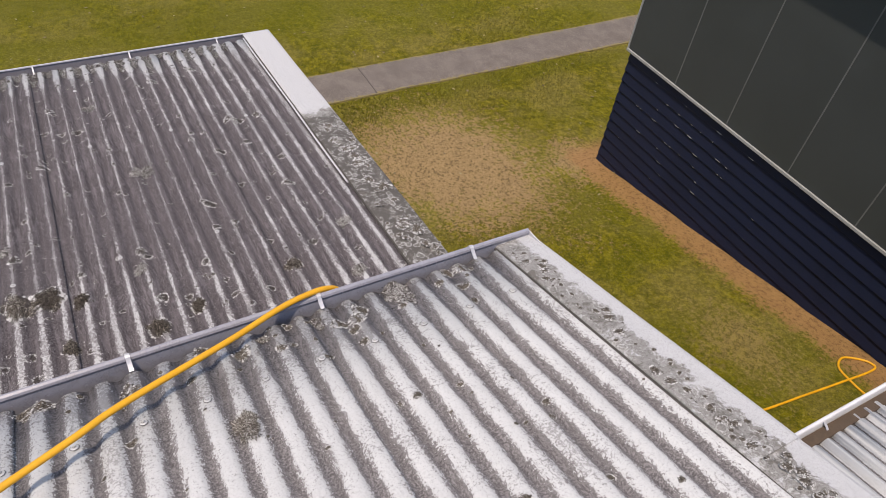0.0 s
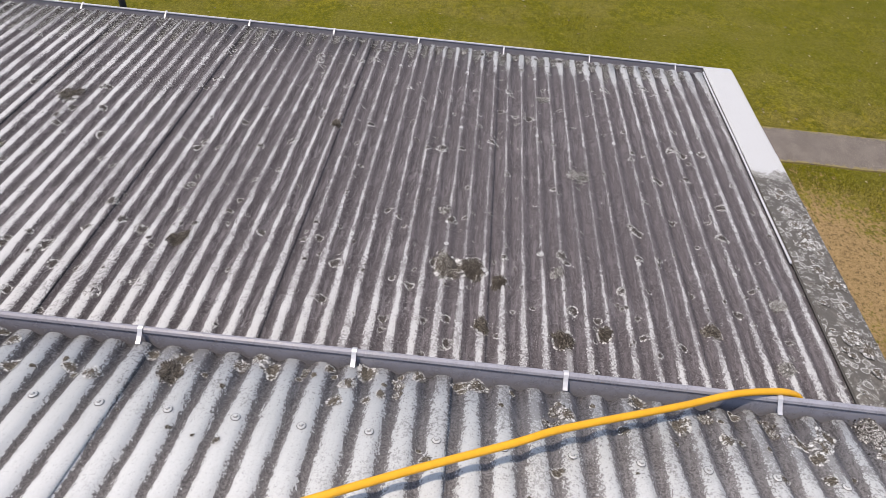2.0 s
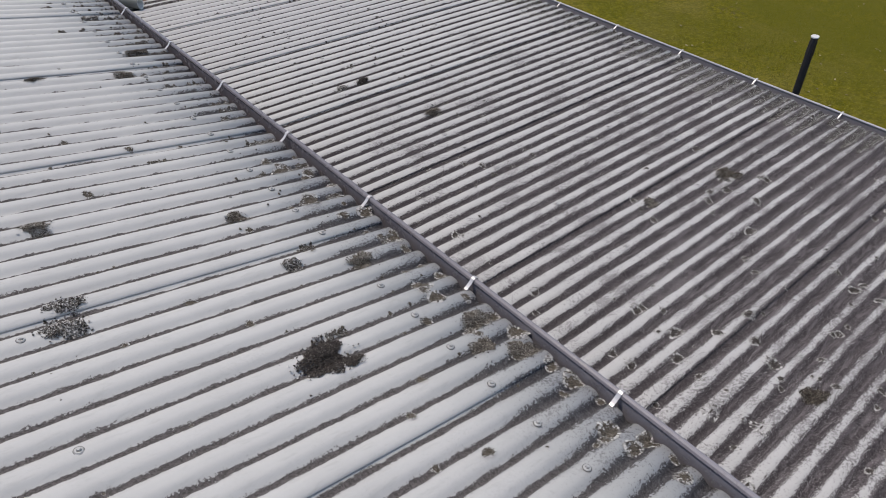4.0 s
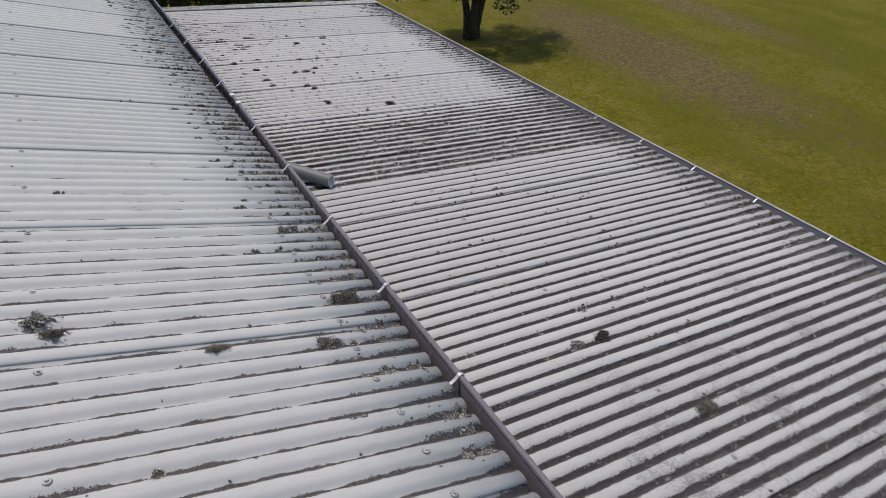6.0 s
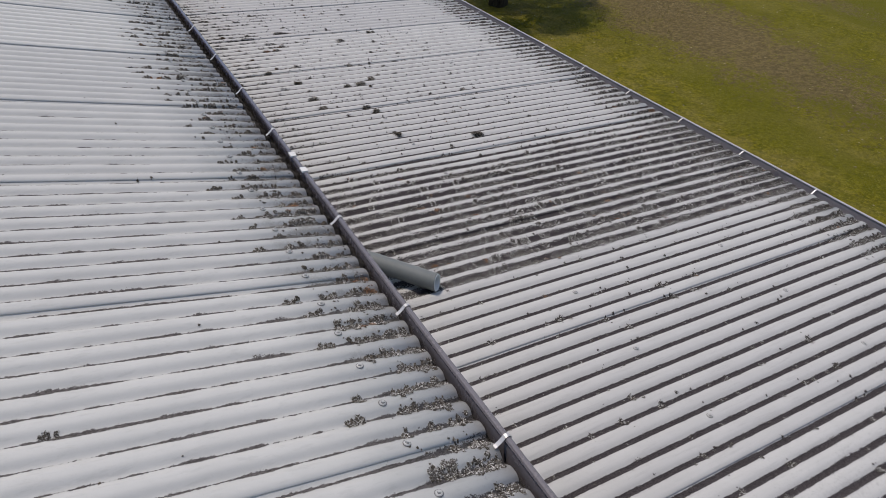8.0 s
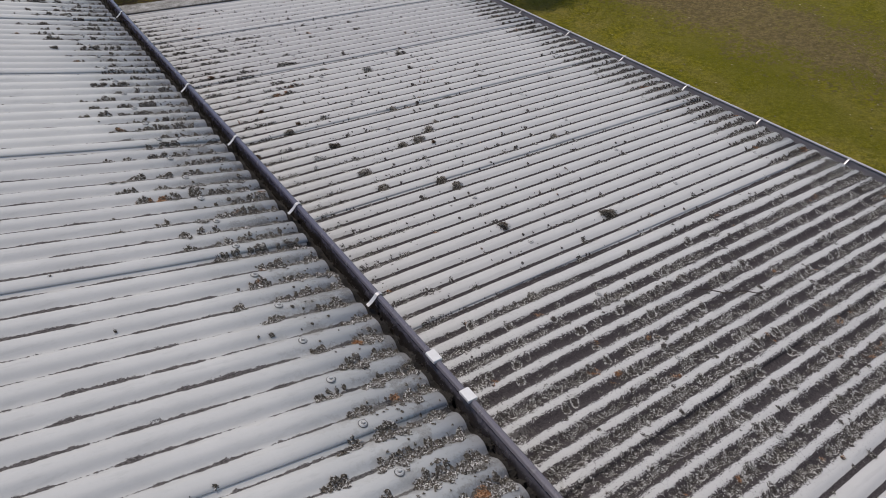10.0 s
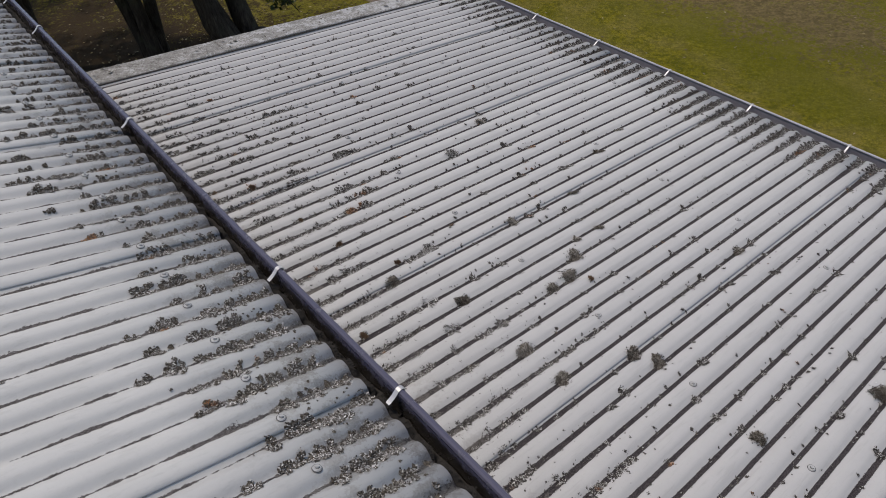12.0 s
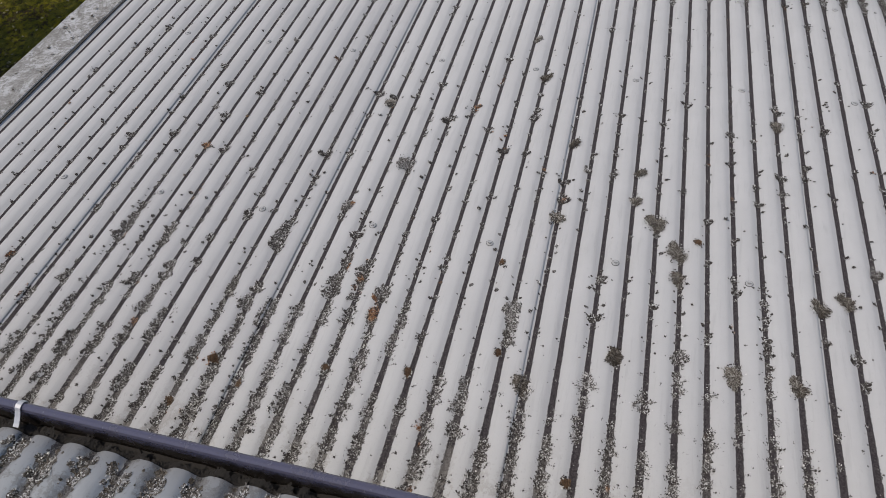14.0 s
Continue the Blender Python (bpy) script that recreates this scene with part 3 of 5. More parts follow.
UP_LEN = WAVES * UP_P * UP_SHEETS
low_deck = link("lower_roof", boxed(-0.6, 5.10, 0.0, 22.05, -0.15, -0.055), M_DECK, building, "lower roof of dark grimy corrugated fibre-cement sheets", B @ TILT)
up_deck = link("upper_roof", boxed(-8.1, -0.14, -0.30, UP_LEN - 0.3, -0.17, -0.060), M_DECK, building, "upper roof of pale corrugated fibre-cement sheets", B @ UPPER)

# walls under the roofs
link("wall", boxed(4.45, 4.60, 0.15, 21.95, 0.0, -GROUND - 0.75), M_WALL, building)
link("wall", boxed(-7.6, 4.45, 0.15, 0.30, 0.0, -GROUND - 0.75), M_WALL, building)
link("wall", boxed(-7.6, 4.45, 21.80, 21.95, 0.0, -GROUND - 0.75), M_WALL, building)
link("wall", boxed(-0.26, -0.12, -0.05, UP_LEN - 0.5, -GROUND - 0.75, -GROUND + 0.52), M_WALL, building)
link("wall", boxed(-7.6, -0.26, -0.05, 0.10, -GROUND - 0.75, -GROUND + 0.50), M_WALL, building)
link("wall", boxed(-7.6, -0.26, UP_LEN - 0.65, UP_LEN - 0.5, 0.5, -GROUND + 0.50), M_WALL, building)
link("wall", boxed(-7.75, -7.6, -0.05, UP_LEN - 0.5, 0.5, -GROUND + 2.3), M_WALL, building)

# gutters
GUT = [(-0.062, 0.630), (-0.060, 0.588), (-0.045, 0.578), (0.048, 0.578), (0.058, 0.590), (0.064, 0.716), (0.058, 0.734), (0.062, 0.748), (0.072, 0.755), (0.083, 0.753),
       (0.091, 0.743), (0.090, 0.729), (0.080, 0.719), (0.070, 0.716), (0.064, 0.586), (0.052, 0.572), (-0.048, 0.572), (-0.066, 0.584), (-0.067, 0.630)]


def strap_mesh(profile, half):
    me_bm = extrude_profile(profile, -half, half, closed=True)
    me = bpy.data.meshes.new("bracket")
    me_bm.to_mesh(me)
    me_bm.free()
    me.materials.append(M_ZINC)
    return me


def make_upper_gutter():
    sway = lambda y: (0.004 * math.sin(y * 0.9) + 0.022 * max(0.0, min(1.0, (y - 12.0) / 4.0)), 0.004 * math.sin(y * 0.6 + 1))
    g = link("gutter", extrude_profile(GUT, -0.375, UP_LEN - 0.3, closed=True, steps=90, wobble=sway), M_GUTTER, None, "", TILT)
    tagged(g, "dark grey steel gutter along the upper eave, dirty inside", "gutter")
    part("end_cap", boxed(-0.066, 0.090, -0.383, -0.375, 0.572, 0.742), M_RIM, g, "pale metal end cap")
    muck = bmesh.new()
    rng = random.Random(5)
    ys = np.arange(-0.35, UP_LEN - 0.4, 0.06)
    rows = []
    for y in ys:
        h = 0.586 + (0.012 + 0.035 * max(0.0, min(1.0, (y - 9) / 6.0))) * rng.uniform(0.4, 1.3)
        rows.append([muck.verts.new((x + sway(y)[0], y, h + 0.006 * rng.uniform(-1, 1))) for x in (-0.058, -0.03, 0.0, 0.03, 0.056)])
    for a, b in zip(rows, rows[1:]):
        for j in range(4):
            muck.faces.new([a[j], a[j + 1], b[j + 1], b[j]])
    part("silt", muck, M_MUCK, g, "damp black leaf silt")
    strap = strap_mesh([(0.008, 0.706), (0.020, 0.713), (0.038, 0.728), (0.052, 0.744), (0.060, 0.7555), (0.072, 0.7605), (0.085, 0.7590), (0.0960, 0.748), (0.0960, 0.732), (0.0940, 0.732),
                        (0.0940, 0.747), (0.084, 0.7570), (0.072, 0.7585), (0.0615, 0.7540), (0.0535, 0.7425), (0.039, 0.7265), (0.021, 0.7115), (0.008, 0.7045)], 0.0115)
    spots = [0.05, 1.04, 2.05, 3.06, 4.09, 5.10, 6.12, 7.11, 8.12, 9.13, 10.13, 11.16, 12.22, 13.27, 14.78, 15.74, 16.72, 17.71, 19.63, 21.56, 22.4, 23.4, 24.5]
    for y in spots:
        piece("bracket", strap, None, g, "", Matrix.Translation((sway(y)[0], y, sway(y)[1])))
    for y in (14.0, 14.27):
        part("clip", boxed(0.048 + sway(y)[0], 0.096 + sway(y)[0], y - 0.035, y + 0.035, 0.745, 0.7620, bevel=0.003), M_GUTTER_W, g, "white joint clip")
    for y in (7.33, 8.98, 18.55):
        part("joint", extrude_profile([(x + sway(y)[0] + 0.0022 * (1 if x > 0.05 else -1), z + sway(y)[1] + 0.0015) for x, z in GUT], y - 0.06, y + 0.06, closed=True), M_GUTTER, g, "overlapping gutter joint")
    return g


make_upper_gutter()

FAR = [(5.170, -0.045), (5.172, -0.110), (5.185, -0.120), (5.310, -0.120), (5.323, -0.110), (5.329, 0.008), (5.325, 0.020), (5.331, 0.026),
       (5.341, 0.022), (5.343, 0.010), (5.335, 0.006), (5.329, -0.114), (5.313, -0.126), (5.182, -0.126), (5.166, -0.114), (5.164, -0.045)]


def make_lower_gutter():
    sway = lambda y: (0.006 * math.sin(y * 0.7), 0.005 * math.sin(y * 0.5 + 1))
    g = link("gutter", extrude_profile(FAR, -0.02, 22.12, closed=True, steps=80, wobble=sway), M_GUTTER_FAR, None, "", TILT)
    tagged(g, "grey steel gutter with a pale rim along the lower eave", "gutter")
    rim = [(5.323, 0.020), (5.325, 0.031), (5.339, 0.032), (5.348, 0.025), (5.348, 0.014), (5.343, 0.014), (5.341, 0.023), (5.329, 0.0245)]
    part("rim", extrude_profile(rim, -0.02, 22.12, closed=True, steps=80, wobble=sway), M_RIM, g, "bright pale rim")
    part("end_cap", boxed(5.170, 5.345, -0.028, -0.02, -0.12, 0.02), M_RIM, g)
    strap = strap_mesh([(5.215, -0.030), (5.26, -0.008), (5.305, 0.022), (5.335, 0.036), (5.351, 0.033), (5.351, 0.015), (5.3495, 0.015), (5.3495, 0.032), (5.335, 0.0345), (5.305, 0.0205), (5.26, -0.0095), (5.215, -0.0315)], 0.0075)
    for k in range(22):
        piece("bracket", strap, None, g, "", Matrix.Translation((0, 0.40 + 0.966 * k, 0)))
    return g


make_lower_gutter()


# ---- flat flashings over the roofs' ends ----
def flashing(parent, material, x0, x1, y_in, y_out, z, frame_at, lengths, name="barge_flashing"):
    """Overlapping flat lengths with a lipped inner edge and a turned-down outer one."""
    s = 1 if y_out > y_in else -1
    step = (x1 - x0) / lengths
    for k in range(lengths):
        a, b = x0 + k * step - 0.03, x0 + (k + 1) * step
        lift = 0.006 * (k % 2)
        prof = [(y_in, z + lift - 0.003), (y_in + s * 0.004, z + lift + 0.004), (y_in + s * 0.03, z + lift + 0.010), (y_out - s * 0.02, z + lift + 0.012), (y_out, z + lift + 0.004), (y_out, z - 0.14),
                (y_out - s * 0.007, z - 0.14), (y_out - s * 0.008, z + lift - 0.002), (y_out - s * 0.03, z + lift + 0.003), (y_in + s * 0.03, z + lift + 0.002), (y_in + s * 0.010, z + lift - 0.004), (y_in + s * 0.008, z + lift - 0.006)]
        bm = bmesh.new()
        rows = []
        n_steps = 10
        for r in range(n_steps + 1):
            x = a + (b - a) * r / n_steps
            rows.append([bm.verts.new((x, y, zz + 0.002 * math.sin(x * 5 + k))) for y, zz in prof])
        n = len(prof)
        for p, q in zip(rows, rows[1:]):
            for j in range(n):
                bm.faces.new([p[j], p[(j + 1) % n], q[(j + 1) % n], q[j]])
        bm.faces.new(rows[0])
        bm.faces.new(rows[-1])
        bmesh.ops.recalc_face_normals(bm, faces=bm.faces)
        part(name, bm, material, parent, "", frame_at)
    dirt = extrude_profile([(y_in + s * 0.002, z - 0.012), (y_in + s * 0.002, z - 0.001), (y_in - s * 0.011, z - 0.004), (y_in - s * 0.011, z - 0.012)], x0, x1, closed=True)
    part("open_joint", dirt, M_DECK, parent, "dark open joint beside the flashing", frame_at @ Matrix(((0, 1, 0, 0), (1, 0, 0, 0), (0, 0, 1, 0), (0, 0, 0, 1))))


ID = Matrix.Identity(4)
flashing(low_deck, M_CAP_LOW, 0.05, 5.35, 0.085, -0.235, 0.022, ID, 3)
part("bead", sweep([(x, 0.112 + 0.002 * math.sin(3 * x), 0.030) for x in np.arange(2.0, 5.25, 0.1)], 0.009, 8), M_RIM, low_deck, "pale round bead beside the flashing")
flashing(low_deck, M_CAP_END, 0.05, 5.35, 21.83, 22.15, 0.022, ID, 3)
flashing(up_deck, M_CAP_UP, -7.9, 0.10, -0.128, -0.40, 0.025, ID, 4)


# ---- the roof beside the house, lower down ----
def side_roof():
    r = empty("side_roof", Matrix.Translation((-1.42, -0.45, -1.02)) @ Matrix.Rotation(radians(12.0), 4, "Y"))
    tagged(r, "low neighbouring roof of pale corrugated sheet with a white gutter", "roof")
    me = sheet_mesh("side_sheet", -4.0, 0.0, UP_P, UP_A, UP_C, 4)
    me.materials.append(M_UP)
    me.shade_smooth()
    for k in range(1, 6):
        piece("sheet", me, None, r, "", pose(0, -WAVES * UP_P * k, 0))
    part("gutter", extrude_profile([(x - 0.02, z - 0.655) for x, z in GUT], -7.2, -0.1, closed=True), M_GUTTER_W, r, "white painted gutter")
    part("silt", boxed(-0.062, 0.034, -7.15, -0.15, -0.070, 0.020), M_SILT, r, "dark silt in the white gutter")
    strap = strap_mesh([(-0.01, 0.02), (0.03, 0.062), (0.05, 0.092), (0.066, 0.096), (0.066, 0.0945), (0.051, 0.0905), (0.031, 0.0605), (-0.01, 0.0185)], 0.0125)
    for y in (-2.25, -3.2, -4.2):
        piece("bracket", strap, None, r, "", Matrix.Translation((0, y, 0)))
    part("wall", boxed(-3.6, -0.25, -7.0, -0.2, -4.8, -0.09), M_WALL, r)


side_roof()


# ---- neighbouring house: navy weatherboards under grey panels ----
def navy_house():
    h = empty("house", Matrix.Translation((7.34, -8.68, GROUND)))
    tagged(h, "neighbouring house with navy weatherboards under grey-green panel cladding", "house")
    W, D, TOP = 14.0, 9.0, 3.06
    part("wall", boxed(-W, -0.03, -D, -0.05, -0.3, 6.6), M_NAVY, h)
    rng = random.Random(8)
    n = 12
    cover = TOP / n
    prof = [(0.0, 0.0), (0.046, 0.002), (0.049, 0.014), (0.010, cover + 0.02), (0.0, cover + 0.02)]

    def board(length):
        bm = bmesh.new()
        a = [bm.verts.new((0.0, y, z)) for y, z in prof]
        b = [bm.verts.new((-length, y, z)) for y, z in prof]
        for j in range(len(prof)):
            bm.faces.new([a[j], b[j], b[(j + 1) % len(prof)], a[(j + 1) % len(prof)]])
        bm.faces.new(a)
        bm.faces.new(b[::-1])
        bmesh.ops.recalc_face_normals(bm, faces=bm.faces)
        me = bpy.data.meshes.new("weatherboard")
        bm.to_mesh(me)
        bm.free()
        me.materials.append(M_NAVY)
        return me

    front, side = board(W), board(D)
    for k in range(-1, n):
        piece("weatherboard", front, None, h, "", pose(0.03, -0.05 + 0.0015 * rng.uniform(-1, 1), k * cover))
        piece("weatherboard", side, None, h, "", pose(-0.03 + 0.0, -0.02, k * cover, 0, 0, 90) @ Matrix.Scale(-1, 4, (0, 1, 0)))
    # bare flecks where the paint has come off, along the boards' lower edges
    for i in range(38):
        k = rng.choice((3, 4, 5, 6, 7, 7, 8, 8, 9, 9, 10, 10, 11))
        x = -rng.uniform(0.3, 4.4)
        w = rng.choice((0.02, 0.03, 0.04, 0.05, 0.12))
        part("paint_chip", boxed(x - w, x, -0.004, 0.0015, k * cover - 0.001, k * cover + rng.uniform(0.008, 0.02)), M_TRIM, h)
    # panels, their cover strips and the sill trim
    seams = [-1.44, -2.91, -4.45, -5.92, -7.40, -8.90, -10.4, -11.9, -13.4]
    edges = [0.06] + seams + [-W - 0.05]
    for a, b in zip(edges, edges[1:]):
        part("panel", boxed(b + 0.004, a - 0.004, -0.04, 0.045, TOP + 0.02, 6.6), M_PANEL, h)
    for s in seams:
        part("seam_strip", boxed(s - 0.011, s + 0.011, 0.040, 0.055, TOP + 0.03, 6.6, bevel=0.004), M_SEAM, h, "thin raised cover strip")
    part("trim", boxed(-W, 0.09, -0.03, 0.080, TOP - 0.038, TOP + 0.018, bevel=0.006), M_TRIM, h, "pale grey drip trim")
    part("corner_trim", boxed(0.062, 0.10, -0.5, 0.06, TOP + 0.022, 6.6, bevel=0.004), M_TRIM, h)
    part("panel", boxed(0.03, 0.062, -D, -0.05, TOP + 0.02, 6.6), M_PANEL, h)
    part("roof", boxed(-W - 0.3, 0.35, -D - 0.3, 0.35, 6.6, 6.75), M_PANEL, h)


navy_house()


# ---- pipes ----
def vent_pipe():
    base = TILT @ Vector((5.43, 6.745, 0.0))
    z = ground_height(base.x, base.y)
    v = empty("vent_pipe", Matrix.Translation((base.x, base.y, z)))
    tagged(v, "black vent pipe standing beside the lower eave", "pipe")
    top = base.z + 0.64 - z
    part("pipe", sweep([(0, 0, 0), (0, 0, 1.5), (0, 0, top - 0.18), (0, 0, top - 0.05)], 0.038, 16), M_BLACK, v)
    part("cowl", sweep([(0, 0, top - 0.19), (0, 0, top - 0.17), (0, 0, top - 0.05), (0, 0, top)], 0.042, 8, taper=[1.0, 1.05, 0.95, 0.72]), M_BLACK, v)
    part("cap", sweep([(0, 0, top), (0, 0, top + 0.012)], 0.040, 12), M_GUTTER_W, v, "white cap")


vent_pipe()


def downpipe():
    d = empty("downpipe", TILT)
    tagged(d, "short grey plastic downpipe spilling onto the lower roof", "pipe")
    a, b = Vector((0.02, 13.844, 0.227)), Vector((0.805, 13.09, 0.084))
    way = (b - a).normalized()
    top = (Vector((-0.35, -0.1, 1.0)) - way * way.dot(Vector((-0.35, -0.1, 1.0)))).normalized()

    def sawn(bm):
        """The open end, cut a little askew."""
        for v in bm.verts:
            if (v.co - b).dot(way) > -0.02:
                v.co -= way * (v.co - b).dot(top) * 0.27
        return bm

    part("pipe", sawn(sweep([a, a + (b - a) * 0.5, b], 0.072, 56, wall=0.005)), M_PVC, d, smooth=False)
    part("pipe_lining", sawn(sweep([b - way * 0.30, b + way * 0.003], 0.0668, 56, wall=0.006)), M_PVC_IN, d, "pale inside of the pipe")
    part("elbow", sweep([(-0.01, 13.83, 0.60), (-0.01, 13.83, 0.36), (-0.006, 13.84, 0.29), (0.01, 13.842, 0.245), a + way * 0.07], 0.076, 20), M_PVC, d)


downpipe()


# ---- the yellow hose ----
def hose(name, pts, radius, label):
    bm_pts = []
    P = [Vector(p) for p in pts]
    for i in range(len(P) - 1):
        p0, p1, p2, p3 = P[max(i - 1, 0)], P[i], P[i + 1], P[min(i + 2, len(P) - 1)]
        for s in range(8):
            t = s / 8
            bm_pts.append(0.5 * (2 * p1 + (p2 - p0) * t + (2 * p0 - 5 * p1 + 4 * p2 - p3) * t * t + (3 * p1 - p0 - 3 * p2 + p3) * t ** 3))
    bm_pts.append(P[-1])
    ob = link(name, sweep(bm_pts, radius, 12), M_HOSE, None, "", None, True)
    tagged(ob, label, "hose")


UPH = lambda x, y, lift: up_point(x, y, lift)
hose("hose", [UPH(-3.2, 6.4, 0.03), UPH(-2.03, 5.12, 0.03), UPH(-1.50, 4.38, 0.035), UPH(-1.072, 3.60, 0.065), UPH(-0.680, 2.83, 0.105), UPH(-0.442, 2.322, 0.125), UPH(-0.326, 2.10, 0.125),
              UPH(-0.085, 1.565, 0.090), TILT @ Vector((0.035, 1.29, 0.785)), TILT @ Vector((0.082, 1.11, 0.780)), TILT @ Vector((0.118, 0.97, 0.745)), TILT @ Vector((0.135, 0.88, 0.66)),
              TILT @ Vector((0.14, 0.80, 0.45)), TILT @ Vector((0.13, 0.72, 0.15)), TILT @ Vector((0.10, 0.62, 0.04)), TILT @ Vector((0.04, 0.4, 0.04))], 0.0165,
     "yellow rubber hose lying over the roof and the gutter")
GH = lambda x, y: Vector((x, y, ground_height(x, y) + 0.02))
hose("hose", [GH(0.3, -4.6), GH(0.02, -5.9), GH(-0.10, -6.85), GH(-0.19, -7.6), GH(-0.27, -8.40), GH(-0.16, -8.52), GH(0.0, -8.42), GH(0.15, -8.20), GH(0.05, -7.96), GH(-0.2, -7.86), GH(-0.7, -7.8), GH(-1.4, -7.9)], 0.02,
     "yellow hose looped on the grass by the navy wall")


# ---- trees ----
def tree(name, x, y, height, radius, label, forks, crown_z, crown_r, clumps, seed, lean=(0, 0)):
    rng = random.Random(seed)
    z0 = ground_height(x, y) - 0.1
    t = empty(name, Matrix.Translation((x, y, z0)))
    tagged(t, label, "tree")
    tips = []
    for f in range(forks):
        a = 2 * math.pi * (f + rng.uniform(-0.2, 0.2)) / forks
        spread = rng.uniform(0.10, 0.30) * height * (1 if forks > 1 else 0.3)
        pts, tap = [], []
        for s in range(9):
            q = s / 8
            w = q ** 1.5
            pts.append(((0.5 * radius * math.cos(a) * (forks > 1)) + spread * w * math.cos(a) + lean[0] * q + 0.06 * rng.uniform(-1, 1) * q, (0.5 * radius * math.sin(a) * (forks > 1)) + spread * w * math.sin(a) + lean[1] * q + 0.06 * rng.uniform(-1, 1) * q, height * q))
            tap.append((1.35 if s == 0 else 1.08 if s == 1 else 1.0) * (1 - 0.75 * q))
        part("trunk", sweep(pts, radius * (0.75 if forks > 1 else 1.0), 12, taper=tap), M_BARK, t, "", None, True)
        tips.append(pts)
    for b in range(7):
        pts = rng.choice(tips)
        p = Vector(pts[rng.randint(4, 7)])
        a = rng.uniform(0, 6.28)
        l = rng.uniform(0.5, 1.0) * crown_r
        e = p + Vector((math.cos(a) * l, math.sin(a) * l, rng.uniform(-0.1, 0.5) * l))
        part("limb", sweep([p, p.lerp(e, 0.4) + Vector((0, 0, 0.15 * l)), e], radius * 0.28, 8, taper=[1, 0.7, 0.3]), M_BARK, t, "", None, True)
    # crown: many small leaves gathered in uneven clumps
    g = np.random.default_rng(seed)
    cs = []
    for c in range(clumps):
        a, r, h = g.uniform(0, 6.28), crown_r * math.sqrt(g.uniform(0.02, 1)), g.uniform(0, 1)
        cs.append((lean[0] + r * math.cos(a), lean[1] + r * math.sin(a), crown_z + (height * 1.15 - crown_z) * h * (1 - 0.35 * (r / crown_r) ** 2) + 0.25 * r / crown_r * g.uniform(-1, 1)))
    cs = np.array(cs)
    per = 130
    c = np.repeat(cs, per, 0)
    n = len(c)
    d = g.normal(size=(n, 3))
    d /= np.linalg.norm(d, axis=1)[:, None]
    pos = c + d * (g.uniform(0.3, 1, n) ** 0.5 * 0.52)[:, None] * np.array([1.25, 1.25, 0.8])
    u = g.normal(size=(n, 3))
    u /= np.linalg.norm(u, axis=1)[:, None]
    w = np.cross(u, d)
    w /= np.linalg.norm(w, axis=1)[:, None] + 1e-9
    L, Wd = g.uniform(0.06, 0.12, n)[:, None], g.uniform(0.025, 0.05, n)[:, None]
    v = np.stack([pos - u * L, pos + w * Wd, pos + u * L, pos - w * Wd], 1).reshape(-1, 3)
    me = bpy.data.meshes.new("crown")
    me.from_pydata(v.tolist(), [], np.arange(4 * n).reshape(-1, 4).tolist())
    piece("crown", me, M_LEAF, t, "dense dark green broad leaves")
    return t


def leaf_cluster(parent, centres, seed, spread, limb, label):
    """Sprays of leaves round some centres, on the limb that carries them."""
    g = np.random.default_rng(seed)
    c = np.repeat(np.array(centres), 90, 0)
    n = len(c)
    pos = c + g.normal(0, spread, (n, 3)) * np.array([1, 1, 0.7])
    u, d = g.normal(size=(n, 3)), g.normal(size=(n, 3))
    u /= np.linalg.norm(u, axis=1)[:, None]
    w = np.cross(u, d)
    w /= np.linalg.norm(w, axis=1)[:, None]
    L, Wd = g.uniform(0.06, 0.11, n)[:, None], g.uniform(0.02, 0.04, n)[:, None]
    v = np.stack([pos - u * L, pos + w * Wd, pos + u * L, pos - w * Wd], 1).reshape(-1, 3)
    me = bpy.data.meshes.new("leaf_spray")
    me.from_pydata(v.tolist(), [], np.arange(4 * n).reshape(-1, 4).tolist())
    tagged(piece("leaf_spray", me, M_LEAF, parent), label, kind="stuff")
    part("limb", sweep(limb, 0.035 if len(limb) < 4 else 0.12, 8, taper=[1 - 0.75 * j / (len(limb) - 1) for j in range(len(limb))]), M_BARK, parent, "", None, True)


TREES = [
    ("tree", 15.95, 35.4, 5.2, 0.30, "broadleaf tree with a forked trunk on the open lawn", 3, 2.5, 3.0, 140, 21, (0.3, -0.2)),
    ("tree", 4.6, 34.4, 7.8, 0.28, "slender-trunked tree in the shaded grove", 3, 4.0, 3.4, 125, 23, (-0.3, 0.5)),
    ("tree", 2.0, 37.0, 8.0, 0.30, "slender-trunked tree in the shaded grove", 2, 4.0, 3.6, 125, 24, (-0.4, 0.3)),
    ("tree", 0.0, 34.5, 8.0, 0.30, "slender-trunked tree in the shaded grove", 2, 3.8, 3.6, 125, 25, (0.3, 0.4)),
    ("tree", -3.0, 36.0, 8.2, 0.34, "shady broadleaf tree beside the long building", 2, 3.4, 4.0, 90, 26, (0.2, 0.2)),
    ("tree", 9.0, 49.0, 8.0, 0.34, "shady broadleaf tree behind the grove", 2, 3.0, 3.8, 90, 27, (0.1, 0.3)),
    ("tree", 4.5, 47.0, 8.5, 0.36, "shady broadleaf tree behind the grove", 2, 2.6, 4.2, 95, 28, (0.0, 0.2)),
    ("tree", 0.0, 46.0, 8.5, 0.36, "shady broadleaf tree behind the grove", 2, 2.6, 4.2, 95, 29, (0.1, 0.1)),
    ("tree", -5.0, 42.0, 8.5, 0.36, "shady broadleaf tree behind the grove", 2, 2.6, 4.4, 95, 30, (0.1, 0.1)),
]
